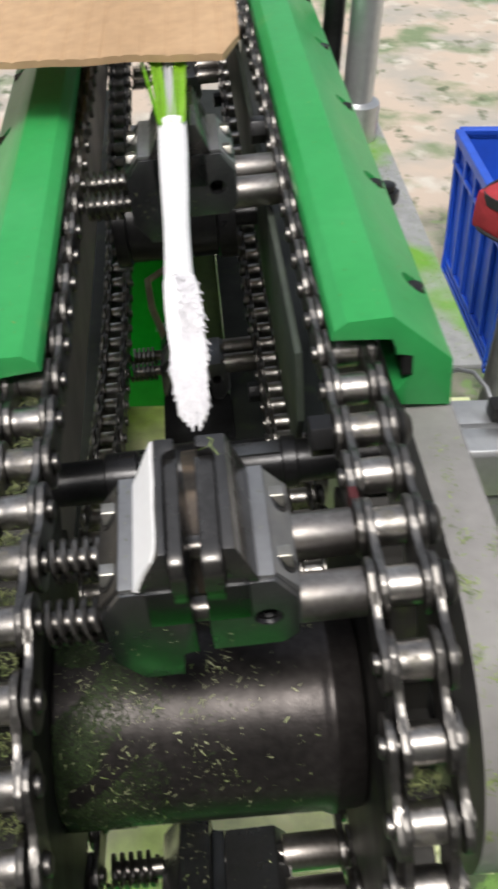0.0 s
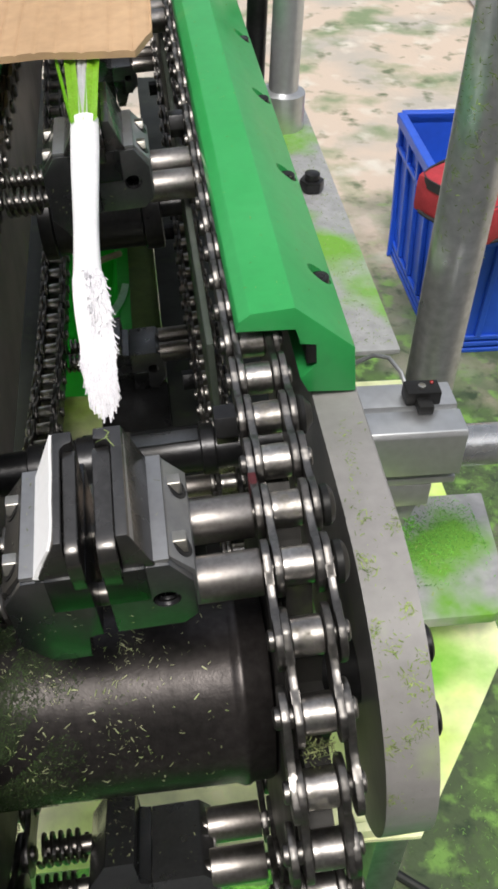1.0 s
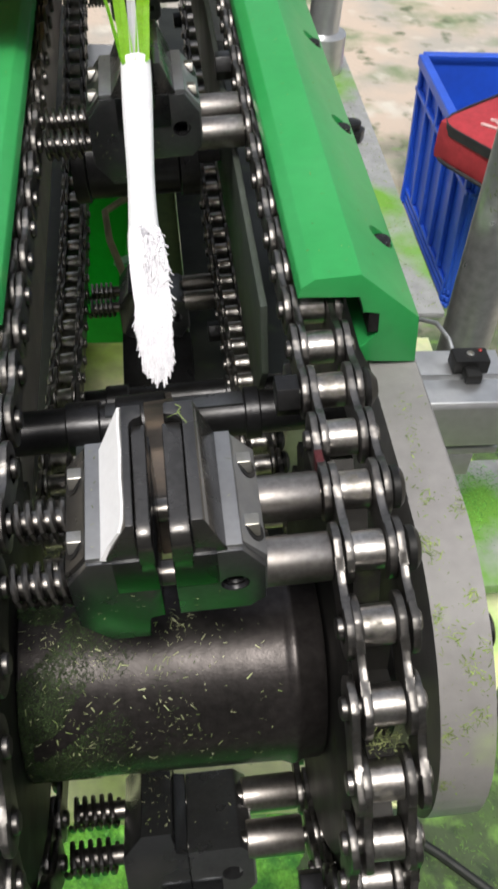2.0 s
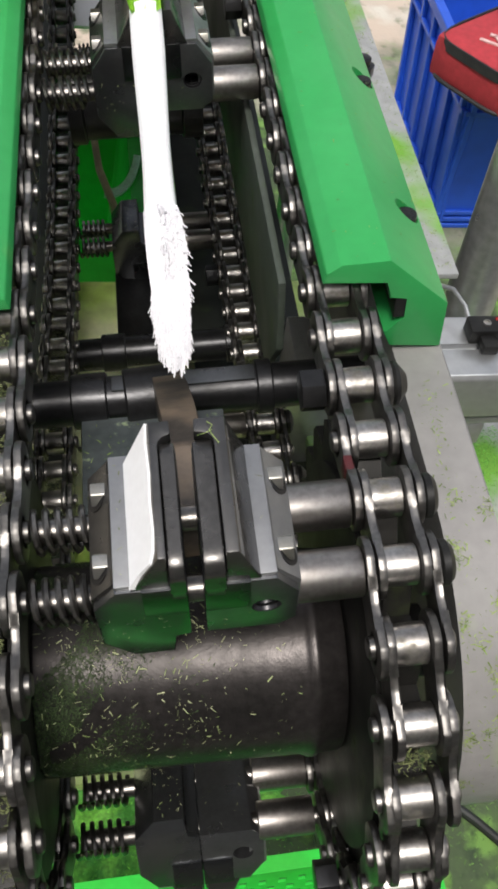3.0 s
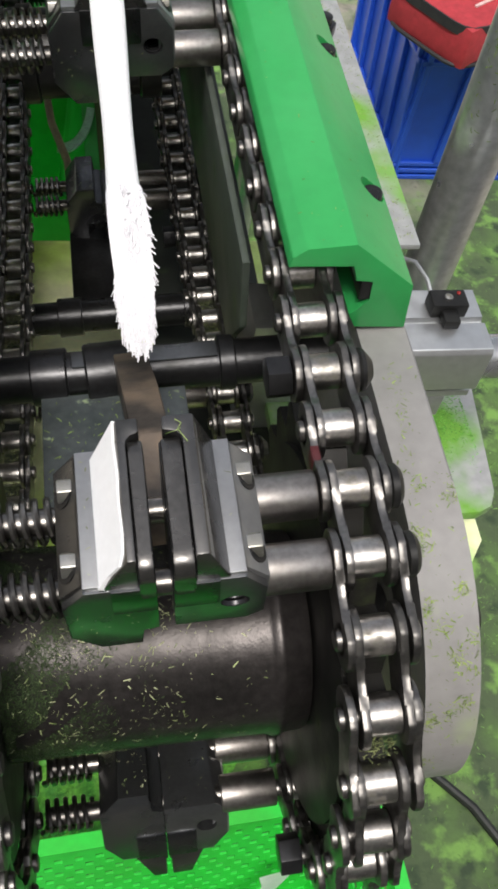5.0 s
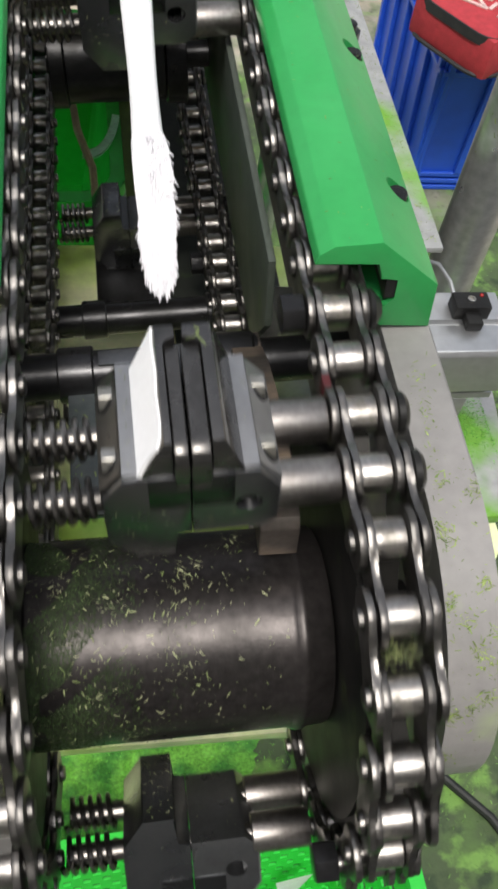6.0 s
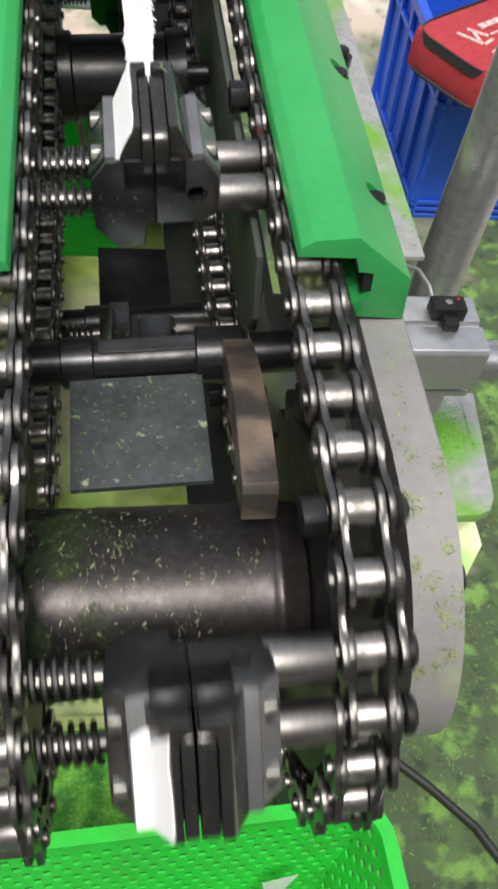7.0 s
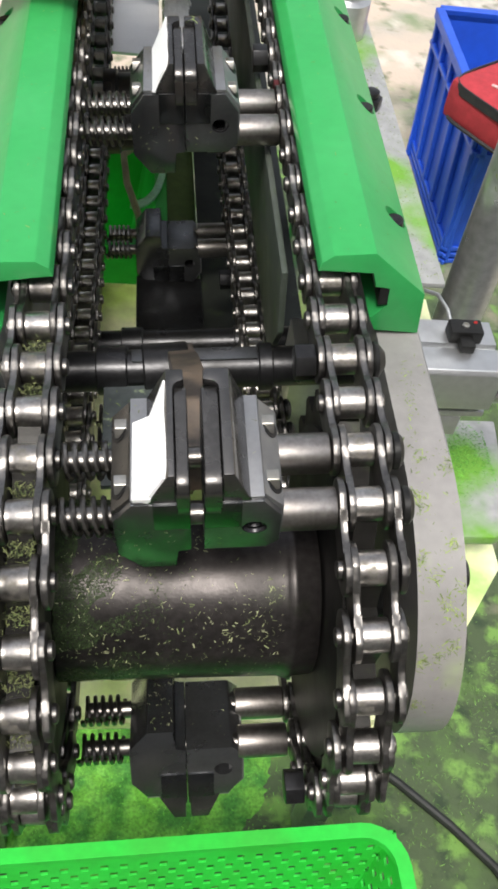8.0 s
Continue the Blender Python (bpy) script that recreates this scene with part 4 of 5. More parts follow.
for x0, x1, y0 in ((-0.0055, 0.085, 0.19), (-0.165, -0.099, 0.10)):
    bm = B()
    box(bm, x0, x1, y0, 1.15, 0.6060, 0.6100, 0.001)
    solid("belly_sheet", bm, BELLY_SHADE, "dark sheet added for the shade beneath a chain", "sheet", "belly sheets")
idler = thing("idler_roller", "black steel idler roller between the inner plates", "roller")
for name, steps in (("sleeve", [(-0.0908, 0.0255), (-0.0906, 0.026), (-0.0314, 0.026), (-0.0312, 0.0255)]), ("flange", [(-0.1005, 0.028), (-0.100, 0.0285), (-0.092, 0.0285), (-0.091, 0.027)]),
                    ("flange", [(-0.0310, 0.027), (-0.0300, 0.0285), (-0.0185, 0.0285), (-0.0180, 0.028)]), ("journal", [(-0.1030, 0.008), (-0.0032, 0.008)])):
    bm = B()
    lathe(bm, "x", (0.40, 0.822), steps, 40)
    part(name, bm, BLACK_STEEL, idler)
idler.matrix_basis = LEAN
bm = B()
box(bm, -0.106, -0.038, 0.87, 1.05, 0.598, 0.602, 0.001)
solid("white_board", bm, WHITE_FACE, "plain white board lying beneath the machine", "board")

bm = B()
box(bm, -0.064, -0.0060, 0.36, 0.455, 0.612, 0.618, 0.001)
solid("cross_plate", bm, BLACK_STEEL, "black steel cross plate beneath the chains", "plate")
bm = B()
tube(bm, [(-0.042, 0.69, 0.606), (-0.062, 0.668, 0.612), (-0.078, 0.645, 0.614), (-0.074, 0.60, 0.612), (-0.062, 0.55, 0.610), (-0.060, 0.50, 0.60)], 0.0035)
solid("thin_hose", bm, HOSE, "thin tan hose hanging over a green basket", "hose")

# frame posts
for x, y, r, top, nm in ((0.1845, 0.33, 0.0182, 1.65, "round aluminium guard post flecked with green chaff"), (0.1025, 0.57, 0.0124, 1.65, "slim round steel guard tube")):
    bm = B()
    lathe(bm, "z", (x, y), [(0.0, r), (top - 0.003, r), (top, r * 0.9)], 36)
    post = solid("guard_post", bm, DARK_ALU if r > 0.015 else ALU, nm, "post", "guard posts")
    if r > 0.015:
        rng = random.Random(31)
        bm = B()
        for i in range(500):
            a, z = rng.uniform(math.pi, 2 * math.pi), rng.gauss(0.93, 0.05)
            flake(bm, (x + (r + 0.0002) * math.cos(a), y + (r + 0.0002) * math.sin(a), z), (math.cos(a), math.sin(a), 0), rng, 0.0024)
        ch = part("leaf_chaff", bm, CHAFF_MAT, post, "shreds of green leaf", smooth=False)
        ch["kind"] = "stuff"
    else:
        bm = B()
        lathe(bm, "z", (x, y), [(0.800, r * 1.5), (0.83, r * 1.5), (0.832, r * 1.2)], 24)
        part("socket", bm, ALU, post)
bm = B()
lathe(bm, "z", (0.0800, 0.585), [(0.800, 0.0085), (1.647, 0.0085), (1.65, 0.007)], 20)
solid("guard_post", bm, BLACK_STEEL, "thin black steel post behind the guide rail", "post", "guard posts")
for sx in (0.045, 2 * XM - 0.085):
    for y in (0.26, 1.05):
        bm = B()
        box(bm, sx, sx + 0.04, y, y + 0.04, 0.0, 0.7185, 0.002)
        solid("frame_leg", bm, ALU, "aluminium profile frame leg under the side plate", "leg", "frame legs")


# ---- baskets ----
def make_basket(x0, x1, y0, y1, z0, z1, slots=True):
    """Tapered plastic basket with perforated walls and a rolled rim."""
    basket = thing("plastic_basket", "bright green perforated plastic basket", "basket", "baskets")
    taper = 0.025

    def wall(a, c, inward, name):
        """Wall between two rim corners: strips with rows of slots left open."""
        bm = B()
        a, c, inward = Vector(a), Vector(c), Vector(inward)
        length = (c - a).length
        d = (c - a) / length
        n = max(int(length / 0.0185), 4)
        rows = 12
        th = inward * 0.0025

        def pt(s, h):
            return a + d * s + Vector((0, 0, z0 + h * (z1 - z0))) + inward * taper * (1 - h)

        def slab(s0, s1, h0, h1):
            q = [pt(s0, h0), pt(s1, h0), pt(s1, h1), pt(s0, h1)]
            f, b = [bm.verts.new(p) for p in q], [bm.verts.new(p + th) for p in q]
            bm.faces.new(f)
            bm.faces.new(b[::-1])
            for i in range(4):
                bm.faces.new((f[i], b[i], b[(i + 1) % 4], f[(i + 1) % 4]))
        slab(0, length, 0.93, 1.0)
        slab(0, length, 0.0, 0.1)
        step = 0.83 / rows
        if not slots:
            slab(0, length, 0.1, 0.93)
        for r in range(rows if slots else 0):
            h = 0.1 + r * step
            slab(0, length, h + step * 0.6, h + step)
            for i in range(n + 1):
                s = max(0.0, min(length, (i + 0.5 * (r % 2)) * length / n))
                slab(max(0, s - 0.0055), min(length, s + 0.0055), h, h + step * 0.6)
        part(name, bm, BASKET, basket, smooth=False)
    wall((x0, y1, 0), (x1, y1, 0), (0, -1, 0), "long_wall")
    wall((x0, y0, 0), (x1, y0, 0), (0, 1, 0), "long_wall")
    wall((x1, y0, 0), (x1, y1, 0), (-1, 0, 0), "end_wall")
    wall((x0, y0, 0), (x0, y1, 0), (1, 0, 0), "end_wall")
    bm = B()
    r, n, loop = 0.035, 6, []
    for cx, cy, a0 in ((x1 - r, y1 - r, 0), (x0 + r, y1 - r, 90), (x0 + r, y0 + r, 180), (x1 - r, y0 + r, 270)):
        for i in range(n + 1):
            a = radians(a0 + 90 * i / n)
            loop.append((cx + (r + 0.008) * math.cos(a), cy + (r + 0.008) * math.sin(a), cx + (r - 0.006) * math.cos(a), cy + (r - 0.006) * math.sin(a)))
    vs = [[bm.verts.new((l[0], l[1], z1 - 0.012)), bm.verts.new((l[0], l[1], z1 + 0.004)), bm.verts.new((l[2], l[3], z1 + 0.004)), bm.verts.new((l[2], l[3], z1 - 0.006))] for l in loop]
    for i in range(len(vs)):
        j = (i + 1) % len(vs)
        for k in range(4):
            bm.faces.new((vs[i][k], vs[j][k], vs[j][(k + 1) % 4], vs[i][(k + 1) % 4]))
    part("rim", bm, BASKET, basket)
    bm = B()
    box(bm, x0 + taper, x1 - taper, y0 + taper, y1 - taper, z0, z0 + 0.004, 0.001)
    part("base", bm, BASKET, basket)
    return basket


make_basket(-0.30, 0.200, -0.34, 0.075, 0.0, 0.265).matrix_basis = pose(0.2, 0.075, 0.0005, 0, 0, 2.4) @ pose(-0.2, -0.075, 0)
make_basket(-0.36, -0.040, 0.52, 0.80, 0.40, 0.60, False)
for x0, x1, y0, y1, z in ((-0.35, -0.04, 0.52, 0.80, 0.3955),):
    stand = thing("basket_stand", "plain grey steel stand under a basket", "stand", "stands")
    bm = B()
    box(bm, x0, x1, y0, y1, z - 0.02, z, 0.002)
    part("top", bm, DARK_ALU, stand)
    for x in (x0, x1 - 0.03):
        for y in (y0, y1 - 0.03):
            bm = B()
            box(bm, x, x + 0.03, y, y + 0.03, 0, z - 0.0205, 0.002)
            part("leg", bm, DARK_ALU, stand)

# pale offcut lying in the front basket
bm = B()
rng = random.Random(3)
prev = None
for i in range(15):
    a = i / 14
    x, y = -0.02 + 0.13 * a + 0.012 * math.sin(a * 9), -0.10 + 0.135 * a ** 0.7
    w = 0.016 + 0.007 * math.sin(a * 13)
    z = 0.012 + 0.155 * a ** 1.2
    now = [bm.verts.new((x - w, y, z + 0.006 * math.sin(a * 17))), bm.verts.new((x + w, y + 0.004, z + 0.008 * math.cos(a * 11)))]
    if prev:
        bm.faces.new((prev[0], now[0], now[1], prev[1]))
    prev = now
bmesh.ops.solidify(bm, geom=bm.faces[:], thickness=0.003)
solid("stalk_offcut", bm, STALK, "pale curled stalk offcut leaning in a green basket", "offcut")


# pale curved strip that paints the highlight on the rear basket's rim
bm = B()
prev = None
for i in range(17):
    a = radians(262 + 5 * i)
    x, y = -0.066 + 0.026 * math.cos(a), 0.655 + 0.075 * math.sin(a)
    now = [bm.verts.new((x, y, z)) for z in (0.604, 0.6065)] + [bm.verts.new((x + 0.007 * math.cos(a), y + 0.014 * math.sin(a), z)) for z in (0.6085, 0.606)]
    if prev:
        for k in range(4):
            bm.faces.new((prev[k], now[k], now[(k + 1) % 4], prev[(k + 1) % 4]))
    else:
        bm.faces.new(now)
    prev = now
bm.faces.new(prev[::-1])
solid("leaf_offcut", bm, material("pale_mint_highlight", (0.45, 0.85, 0.55), 0.5, 0.0, (0.35, 0.75, 0.42), 40), "pale mint curved strip added for the highlight on a green basket's rim", "offcut")


# ---- the stalk held in the clamps ----
def droop(f):
    """Middle line of the frayed end, which sags: y, z and slope at share f of its length."""
    return 0.143 - 0.036 * f, 0.9348 - 0.010 * f - 0.022 * f * f, 0.28 + 1.2 * f


def make_stalk():
    stalk = thing("plant_stalk", "white flattened plant stalk with a frayed end and green leaves", "plant stalk")
    bm = B()
    n, m = 40, 14
    rings = []
    for i in range(n + 1):
        f = i / n
        y = 0.263 - 0.121 * f
        hw = 0.0070 + 0.0008 * math.sin(f * 5) - 0.0012 * math.sin(f * math.pi)
        xc = -0.0484 - 0.0016 * f
        z = 0.9500 - 0.0135 * f - 0.002 * f ** 6
        rings.append([bm.verts.new((xc + hw * math.cos(2 * math.pi * k / m) * (1 + 0.03 * math.sin(k * 3)), y, z + 0.0042 * math.sin(2 * math.pi * k / m))) for k in range(m)])
    for a, c in zip(rings, rings[1:]):
        for k in range(m):
            bm.faces.new((a[k], c[k], c[(k + 1) % m], a[(k + 1) % m]))
    bm.faces.new(rings[0])
    bm.faces.new(rings[-1][::-1])
    part("stem", bm, STALK, stalk, "smooth white stem")
    rng = random.Random(12)
    bm = B()
    core = []
    for i in range(15):
        f = i / 14
        y, z, tilt = droop(f)
        hw = 0.0066 + 0.0022 * f * (1 - f) - 0.0012 * f ** 3
        core.append([bm.verts.new((-0.0500 + 0.0006 * f + hw * math.cos(2 * math.pi * k / 12), y + 0.0042 * tilt * math.sin(2 * math.pi * k / 12), z + 0.0042 * math.sin(2 * math.pi * k / 12))) for k in range(12)])
    for a, c in zip(core, core[1:]):
        for k in range(12):
            bm.faces.new((a[k], c[k], c[(k + 1) % 12], a[(k + 1) % 12]))
    bm.faces.new(core[0])
    bm.faces.new(core[-1][::-1])
    for i in range(4200):
        f = rng.random() ** 0.8
        y0, zc, tilt = droop(f)
        a = rng.uniform(0, 2 * math.pi)
        if f < 0.72 and math.cos(a) < -0.15:      # this side is still whole
            continue
        hw = (0.0067 + 0.0022 * f * (1 - f) - 0.0010 * f ** 3) * rng.uniform(0.85, 1.02)
        x0, z0 = -0.0500 + 0.0006 * f + hw * math.cos(a), zc + 0.0044 * math.sin(a)
        y0 += 0.0044 * tilt * math.sin(a)
        length = rng.uniform(0.002, 0.0065)
        out = rng.uniform(0.04, 0.26)
        if rng.random() < 0.06:
            out, length = rng.uniform(0.5, 1.1), length * 0.9
        if f > 0.93:
            length, out = length * 1.25, out * 0.3
        d = Vector((out * math.cos(a), -1.0, -tilt + out * math.sin(a) * 0.8)).normalized()
        x1, y1, z1 = x0 + d.x * length + rng.gauss(0, 0.0004), y0 + d.y * length, z0 + d.z * length
        w = rng.uniform(0.00015, 0.00038)
        mid = ((x0 + x1) / 2 + rng.gauss(0, 0.0002), (y0 + y1) / 2, (z0 + z1) / 2 + rng.gauss(0, 0.0002))
        tube(bm, [(x0, y0, z0), mid, (x1, y1, z1)], w, 4)
    fray = part("frayed_end", bm, FIBRE, stalk, "frayed white fibres")
    fray["kind"] = "stuff"
    for dx, w, bend, mt in ((-0.0042, 0.0030, -0.004, LEAF), (0.0042, 0.0034, 0.002, LEAF), (0.0, 0.0022, -0.001, STALK), (-0.0075, 0.0009, -0.012, LEAF)):
        bm = B()
        prev = None
        for i in range(13):
            f = i / 12
            y, x = 0.256 + 0.204 * f, -0.0484 + dx * (0.8 + 1.6 * min(f, 0.35)) + bend * f
            z = 0.9525 + 0.004 * min(1.0, f * 4)
            now = [bm.verts.new((x - w, y, z + 0.001)), bm.verts.new((x, y, z - 0.0008)), bm.verts.new((x + w, y, z + 0.001))]
            if prev:
                for k in range(2):
                    bm.faces.new((prev[k], now[k], now[k + 1], prev[k + 1]))
            prev = now
        bmesh.ops.solidify(bm, geom=bm.faces[:], thickness=0.0008)
        part("leaf", bm, mt, stalk, "narrow green leaf" if mt is LEAF else "white inner rib")
    stalk.matrix_basis = LEAN
    MOVES.append((stalk, [(t, LEAN @ pose(0, s, 0)) for t, s in RUN]))
    return stalk


make_stalk()

# cardboard sheet over the clamps behind
card = thing("cardboard_flap", "torn brown corrugated cardboard sheet lying over the rails", "cardboard")
bm = B()
nx = 420
top_v, low_v = [], []
for i in range(nx + 1):
    f = i / nx
    x = -0.42 + 0.4115 * f
    ridge = -0.0008 * max(0.0, math.cos(f * 215 + 1.5 * math.sin(f * 31))) ** 6
    yb = 0.314 + 0.2 * max(0.0, -0.03 - x) + 0.0015 * math.sin(f * 23) + 0.001 * math.sin(f * 61)
    if f > 0.975:
        yb += (f - 0.975) * 1.2
    ye = 0.80
    sag = 0.001 * math.sin(f * 9)
    top_v.append([bm.verts.new((x + 0.016 * g, yb + (ye - yb) * g, 0.9625 + ridge + sag + 0.020 * g)) for g in (0, 0.02, 0.25, 0.5, 0.75, 1)])
    low_v.append([bm.verts.new((x + 0.016 * g, yb + (ye - yb) * g, 0.9585 + sag + 0.020 * g)) for g in (0, 0.02, 0.25, 0.5, 0.75, 1)])
for i in range(nx):
    for k in range(5):
        bm.faces.new((top_v[i][k], top_v[i + 1][k], top_v[i + 1][k + 1], top_v[i][k + 1]))
        bm.faces.new((low_v[i][k], low_v[i][k + 1], low_v[i + 1][k + 1], low_v[i + 1][k]))
    for k in (0, 5):
        bm.faces.new((top_v[i][k], low_v[i][k], low_v[i + 1][k], top_v[i + 1][k]))
for i in (0, nx):
    for k in range(5):
        bm.faces.new((top_v[i][k], top_v[i][k + 1], low_v[i][k + 1], low_v[i][k]))
part("sheet", bm, CARD, card)
card.matrix_basis = LEAN


# ---- crate and bag in the yard ----
def make_crate(m):
    crate = thing("plastic_crate", "large blue ribbed plastic crate standing on the floor", "crate")
    L, W, Hc, th = 0.52, 0.40, 0.33, 0.006
    taper = 0.02
    def piece(name, parent, quad, inw, depth):
        bm = B()
        f, b = [bm.verts.new(p) for p in quad], [bm.verts.new(p + inw * depth) for p in quad]
        bm.faces.new(f)
        bm.faces.new(b[::-1])
        for i in range(4):
            bm.faces.new((f[i], b[i], b[(i + 1) % 4], f[(i + 1) % 4]))
        bmesh.ops.bevel(bm, geom=bm.edges[:], offset=0.0015, segments=1, affect="EDGES")
        return part(name, bm, CRATE_BLUE, parent, smooth=False)

    for name, a, c, inward in (("long_wall", (0, 0), (L, 0), (0, 1)), ("long_wall", (L, W), (0, W), (0, -1)), ("end_wall", (L, 0), (L, W), (-1, 0)), ("end_wall", (0, W), (0, 0), (1, 0))):
        a, c, inw = Vector((*a, 0)), Vector((*c, 0)), Vector((*inward, 0))
        length = (c - a).length
        d = (c - a) / length

        def quad(s0, s1, h0, h1, out):
            return [a + d * s + Vector((0, 0, h)) + inw * (taper * (1 - h / Hc) - out) for s, h in ((s0, h0), (s1, h0), (s1, h1), (s0, h1))]
        panel = piece(name, crate, quad(0.004, length - 0.004, 0.006, Hc - 0.002, 0.0), inw, th)
        piece("rim", panel, quad(0, length, Hc - 0.022, Hc, 0.012), inw, th + 0.012)
        piece("band", panel, quad(0, length, Hc - 0.075, Hc - 0.065, 0.010), inw, 0.010)
        for h in (0.0, 0.016, 0.032):
            piece("foot_band", panel, quad(0.006, length - 0.006, h, h + 0.010, 0.007), inw, 0.007)
        n = int(length / 0.075)
        for i in range(n + 1):
            q = 0.008 + (length - 0.028) * i / n
            piece("rib", panel, quad(q, q + 0.012, 0.043, Hc - 0.022, 0.010), inw, 0.010)
    bm = B()
    box(bm, taper, L - taper, taper, W - taper, 0.003, 0.010, 0.001)
    part("base", bm, CRATE_BLUE, crate)
    crate.matrix_basis = m
    return crate


make_crate(pose(0.548, 1.248, 0, 0, 0, 0))

bag = thing("tool_bag", "red fabric bag with black piping and print, on blue crate", "bag")
bl, bw, bh = 0.30, 0.166, 0.072
bm = B()
box(bm, -bl / 2, bl / 2, -bw / 2, bw / 2, 0, bh, 0.016)
bmesh.ops.subdivide_edges(bm, edges=[e for e in bm.edges if e.calc_length() > 0.05], cuts=5, use_grid_fill=True)
for v in bm.verts:
    k = noise.noise(v.co * 14)
    v.co += v.co.normalized() * 0.002 * k
part("body", bm, BAG_RED, bag)
bm = B()
edge = []
for i in range(48):
    a = 2 * math.pi * i / 48
    sx, sy = math.cos(a), math.sin(a)
    q = 1 / max(abs(sx) ** 6 + abs(sy) ** 6, 1e-9) ** (1 / 6)
    edge.append((q * sx * (bl / 2 + 0.0025), q * sy * (bw / 2 + 0.0025)))
for i in range(48):
    (xa, ya), (xb, yb) = edge[i], edge[(i + 1) % 48]
    va = [bm.verts.new((xa, ya, z)) for z in (bh * 0.74, bh * 0.97)] + [bm.verts.new((xb, yb, z)) for z in (bh * 0.97, bh * 0.74)]
    bm.faces.new(va)
bmesh.ops.remove_doubles(bm, verts=bm.verts, dist=0.0001)
bmesh.ops.solidify(bm, geom=bm.faces[:], thickness=-0.003)
part("zip_band", bm, BAG_TRIM, bag, "black zip band")
bm = B()
tube(bm, [(*edge[i % 48], 0.006) for i in range(49)], 0.0035, 6)
part("piping", bm, BAG_TRIM, bag, "black piping")
for x, y, w, h, rz in ((-0.098, 0.006, 0.006, 0.046, 20), (-0.084, 0.004, 0.006, 0.034, -25), (-0.072, 0.012, 0.006, 0.036, 30), (-0.076, -0.016, 0.024, 0.006, 10),
                       (-0.048, 0.022, 0.014, 0.012, 0), (-0.030, 0.022, 0.014, 0.012, 0), (-0.012, 0.022, 0.014, 0.012, 0), (-0.030, -0.002, 0.05, 0.004, 0), (-0.06, -0.040, 0.07, 0.005, 0)):
    bm = B()
    box(bm, -w / 2, w / 2, -h / 2, h / 2, bh + 0.0005, bh + 0.0032, 0.0004)
    bmesh.ops.transform(bm, matrix=pose(x, y, 0, 0, 0, rz), verts=bm.verts)
    part("print_bar", bm, PRINT, bag, "pale printed bar", smooth=False)
bag.matrix_basis = pose(0.628, 1.258, 0.334, 0, 0, 34)

# things far off in the yard
bm = B()
box(bm, 1.25, 1.75, 3.0, 3.35, 0.0, 0.32, 0.04)
bmesh.ops.subdivide_edges(bm, edges=[e for e in bm.edges if e.calc_length() > 0.1], cuts=4, use_grid_fill=True)
for v in bm.verts:
    v.co += Vector((1, 1, 0.4)) * 0.02 * noise.noise(v.co * 6)
    v.co.z = max(v.co.z, 0.0)
solid("cloth_bundle", bm, CLOTH, "pale cloth bundle lying on the yard floor", "bundle")
bm = B()
tube(bm, [(0.20, 0.29, 0.006), (0.293, 0.214, 0.006), (0.35, 0.160, 0.006), (0.397, 0.108, 0.006), (0.47, -0.03, 0.006), (0.52, -0.3, 0.006)], 0.006)
solid("floor_cable", bm, CABLE, "black cable lying across the stained floor", "cable")

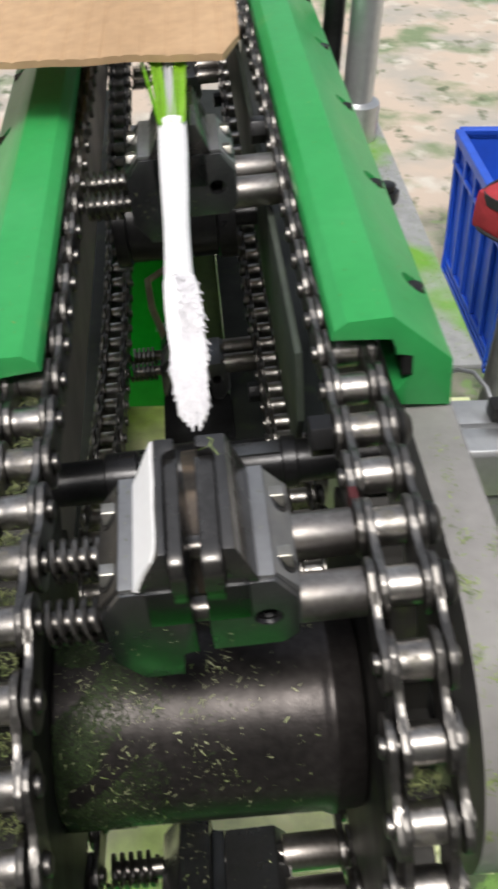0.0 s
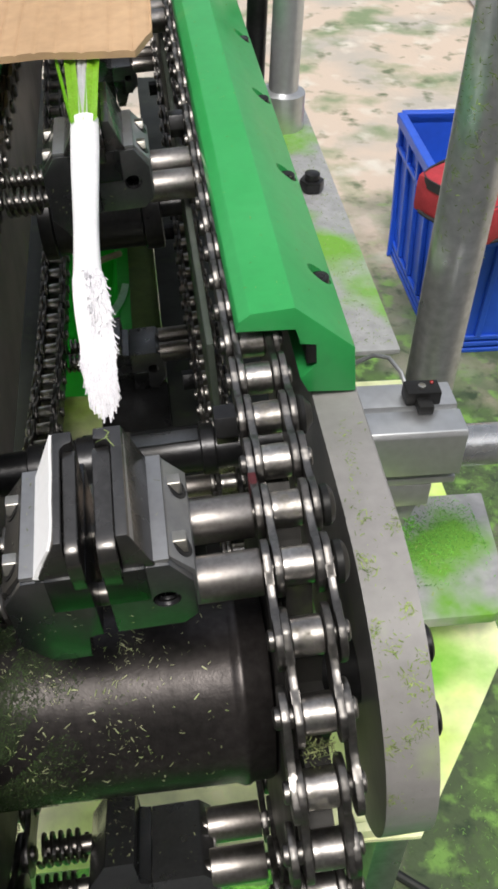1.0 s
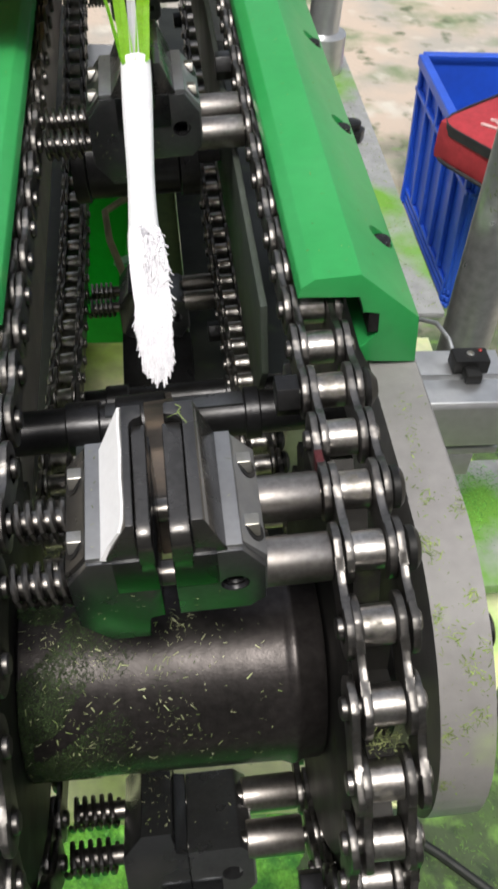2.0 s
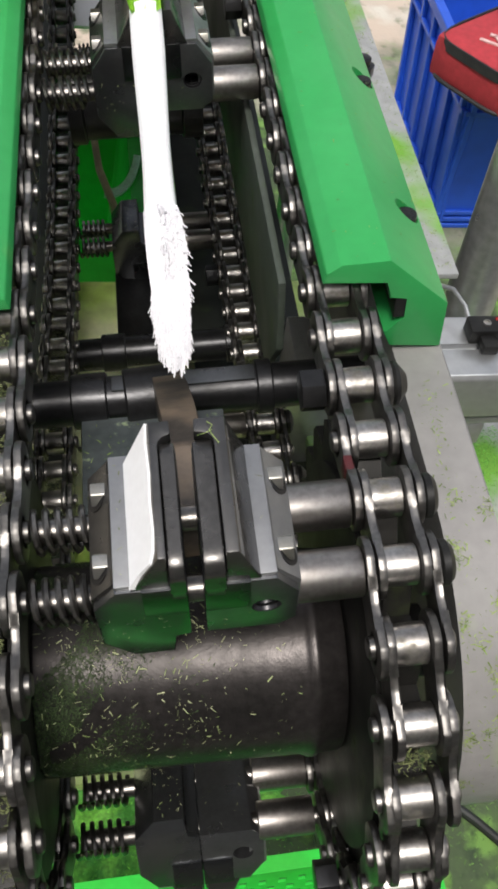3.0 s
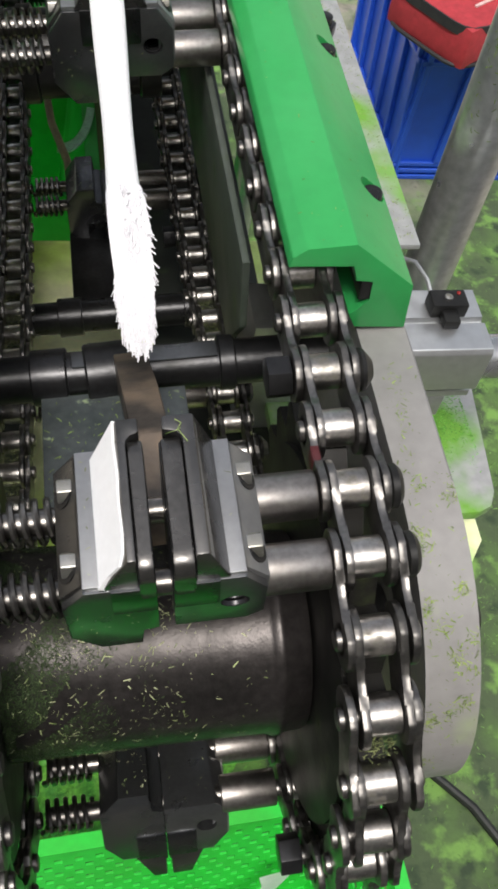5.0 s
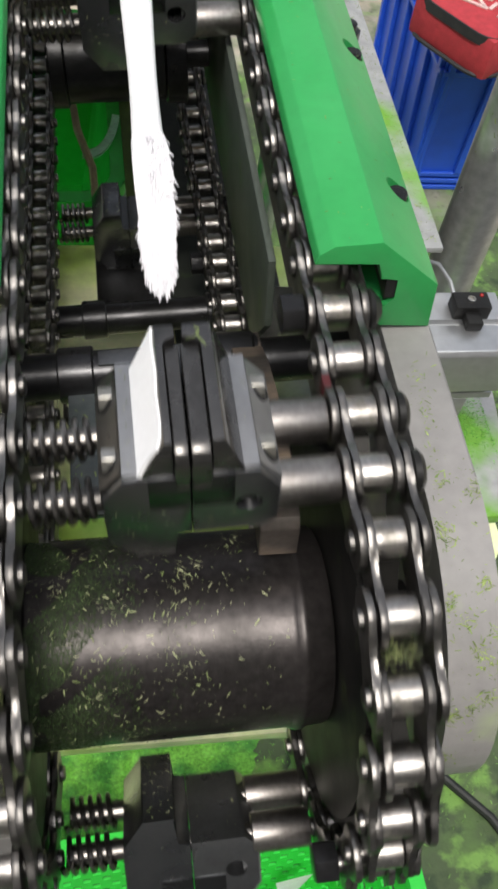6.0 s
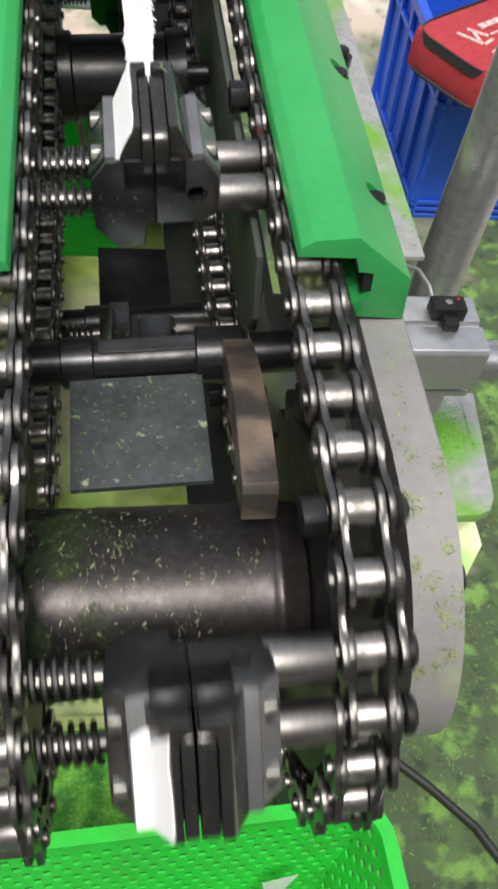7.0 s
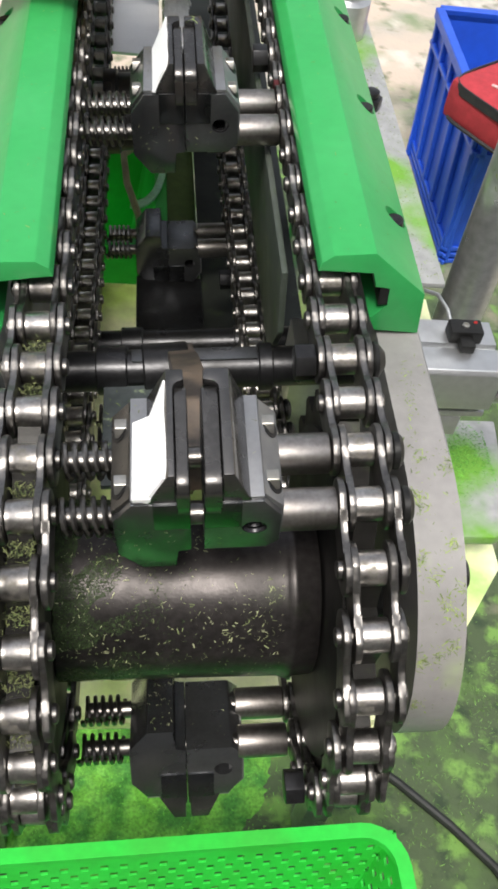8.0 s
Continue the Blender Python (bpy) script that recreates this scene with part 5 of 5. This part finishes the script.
# leaf waste trodden over the floor beside the machine
rng = random.Random(91)
bm = B()
heaps = [(rng.uniform(-0.3, 0.75), rng.uniform(-0.2, 1.0)) for i in range(60)]
for i in range(16000):
    if rng.random() < 0.75:
        c = heaps[rng.randrange(60)]
        x, y = c[0] + rng.gauss(0, 0.035), c[1] + rng.gauss(0, 0.035)
    else:
        x, y = rng.uniform(-0.4, 0.8), rng.uniform(-0.3, 1.1)
    flake(bm, (x, y, 0.0005), (rng.gauss(0, 0.15), rng.gauss(0, 0.15), 1), rng, rng.choice((0.0025, 0.0035, 0.005)))
solid("leaf_waste", bm, material("fresh_leaf_waste", (0.14, 0.28, 0.06), 0.6, 0.0, (0.08, 0.16, 0.03), 60, vary=0.6, island=True, bump=0), "shredded green leaf waste strewn over the floor", "leaf waste", kind="stuff", smooth=False)

# heap of fresh shreds under the drum
rng = random.Random(92)


def heap_height(x, y):
    q = ((x + 0.06) / 0.20) ** 2 + ((y - 0.22) / 0.12) ** 2 + 0.5 * noise.noise(Vector((x * 14, y * 14, 0.3)))
    return 0.045 * max(0.0, 1 - q) * (0.8 + 0.4 * noise.noise(Vector((x * 45, y * 45, 2)))) + 0.004 * noise.noise(Vector((x * 160, y * 160, 5))) - 0.003


heap = thing("leaf_heap", "heap of bright green leaf shreds on the floor below the drum", "leaf waste", kind="stuff")
bm = B()
bmesh.ops.create_grid(bm, x_segments=110, y_segments=70, size=1.0)
for v in bm.verts:
    x, y = -0.06 + v.co.x * 0.26, 0.22 + v.co.y * 0.16
    v.co = (x, y, heap_height(x, y))
part("mound", bm, material("bright_leaf_heap", (0.18, 0.48, 0.06), 0.7, 0.0, (0.06, 0.24, 0.035), 28, mix=(0.42, 0.6), fine=0.35, bump=0.6), heap)
bm = B()
for i in range(5000):
    x, y = rng.gauss(-0.06, 0.11), rng.gauss(0.22, 0.07)
    flake(bm, (x, y, max(0.001, heap_height(x, y))), (rng.gauss(0, 0.3), rng.gauss(0, 0.3), 1), rng, rng.choice((0.0015, 0.0022, 0.003)))
part("shreds", bm, material("bright_leaf_shreds", (0.20, 0.55, 0.06), 0.6, 0.0, (0.07, 0.28, 0.03), 40, vary=0.5, island=True, bump=0), heap, smooth=False)

# loose chaff caught on the chain and frame ledges
rng = random.Random(77)
bm = B()
for i in range(2600):
    flake(bm, (rng.uniform(0.066, 0.128), rng.uniform(0.255, 0.62), 0.8002), (0, 0, 1), rng, rng.choice((0.0008, 0.0012, 0.0018)))
for i in range(160):
    flake(bm, (rng.uniform(0.062, 0.175), rng.uniform(0.17, 0.29), 0.6402), (0, 0, 1), rng, 0.003)
solid("ledge_chaff", bm, CHAFF_MAT, "shreds of green leaf lying on the machine ledges", "leaf waste", kind="stuff", smooth=False)


def motions():
    for ob, rows in MOVES:
        walk(ob, rows)


motions()
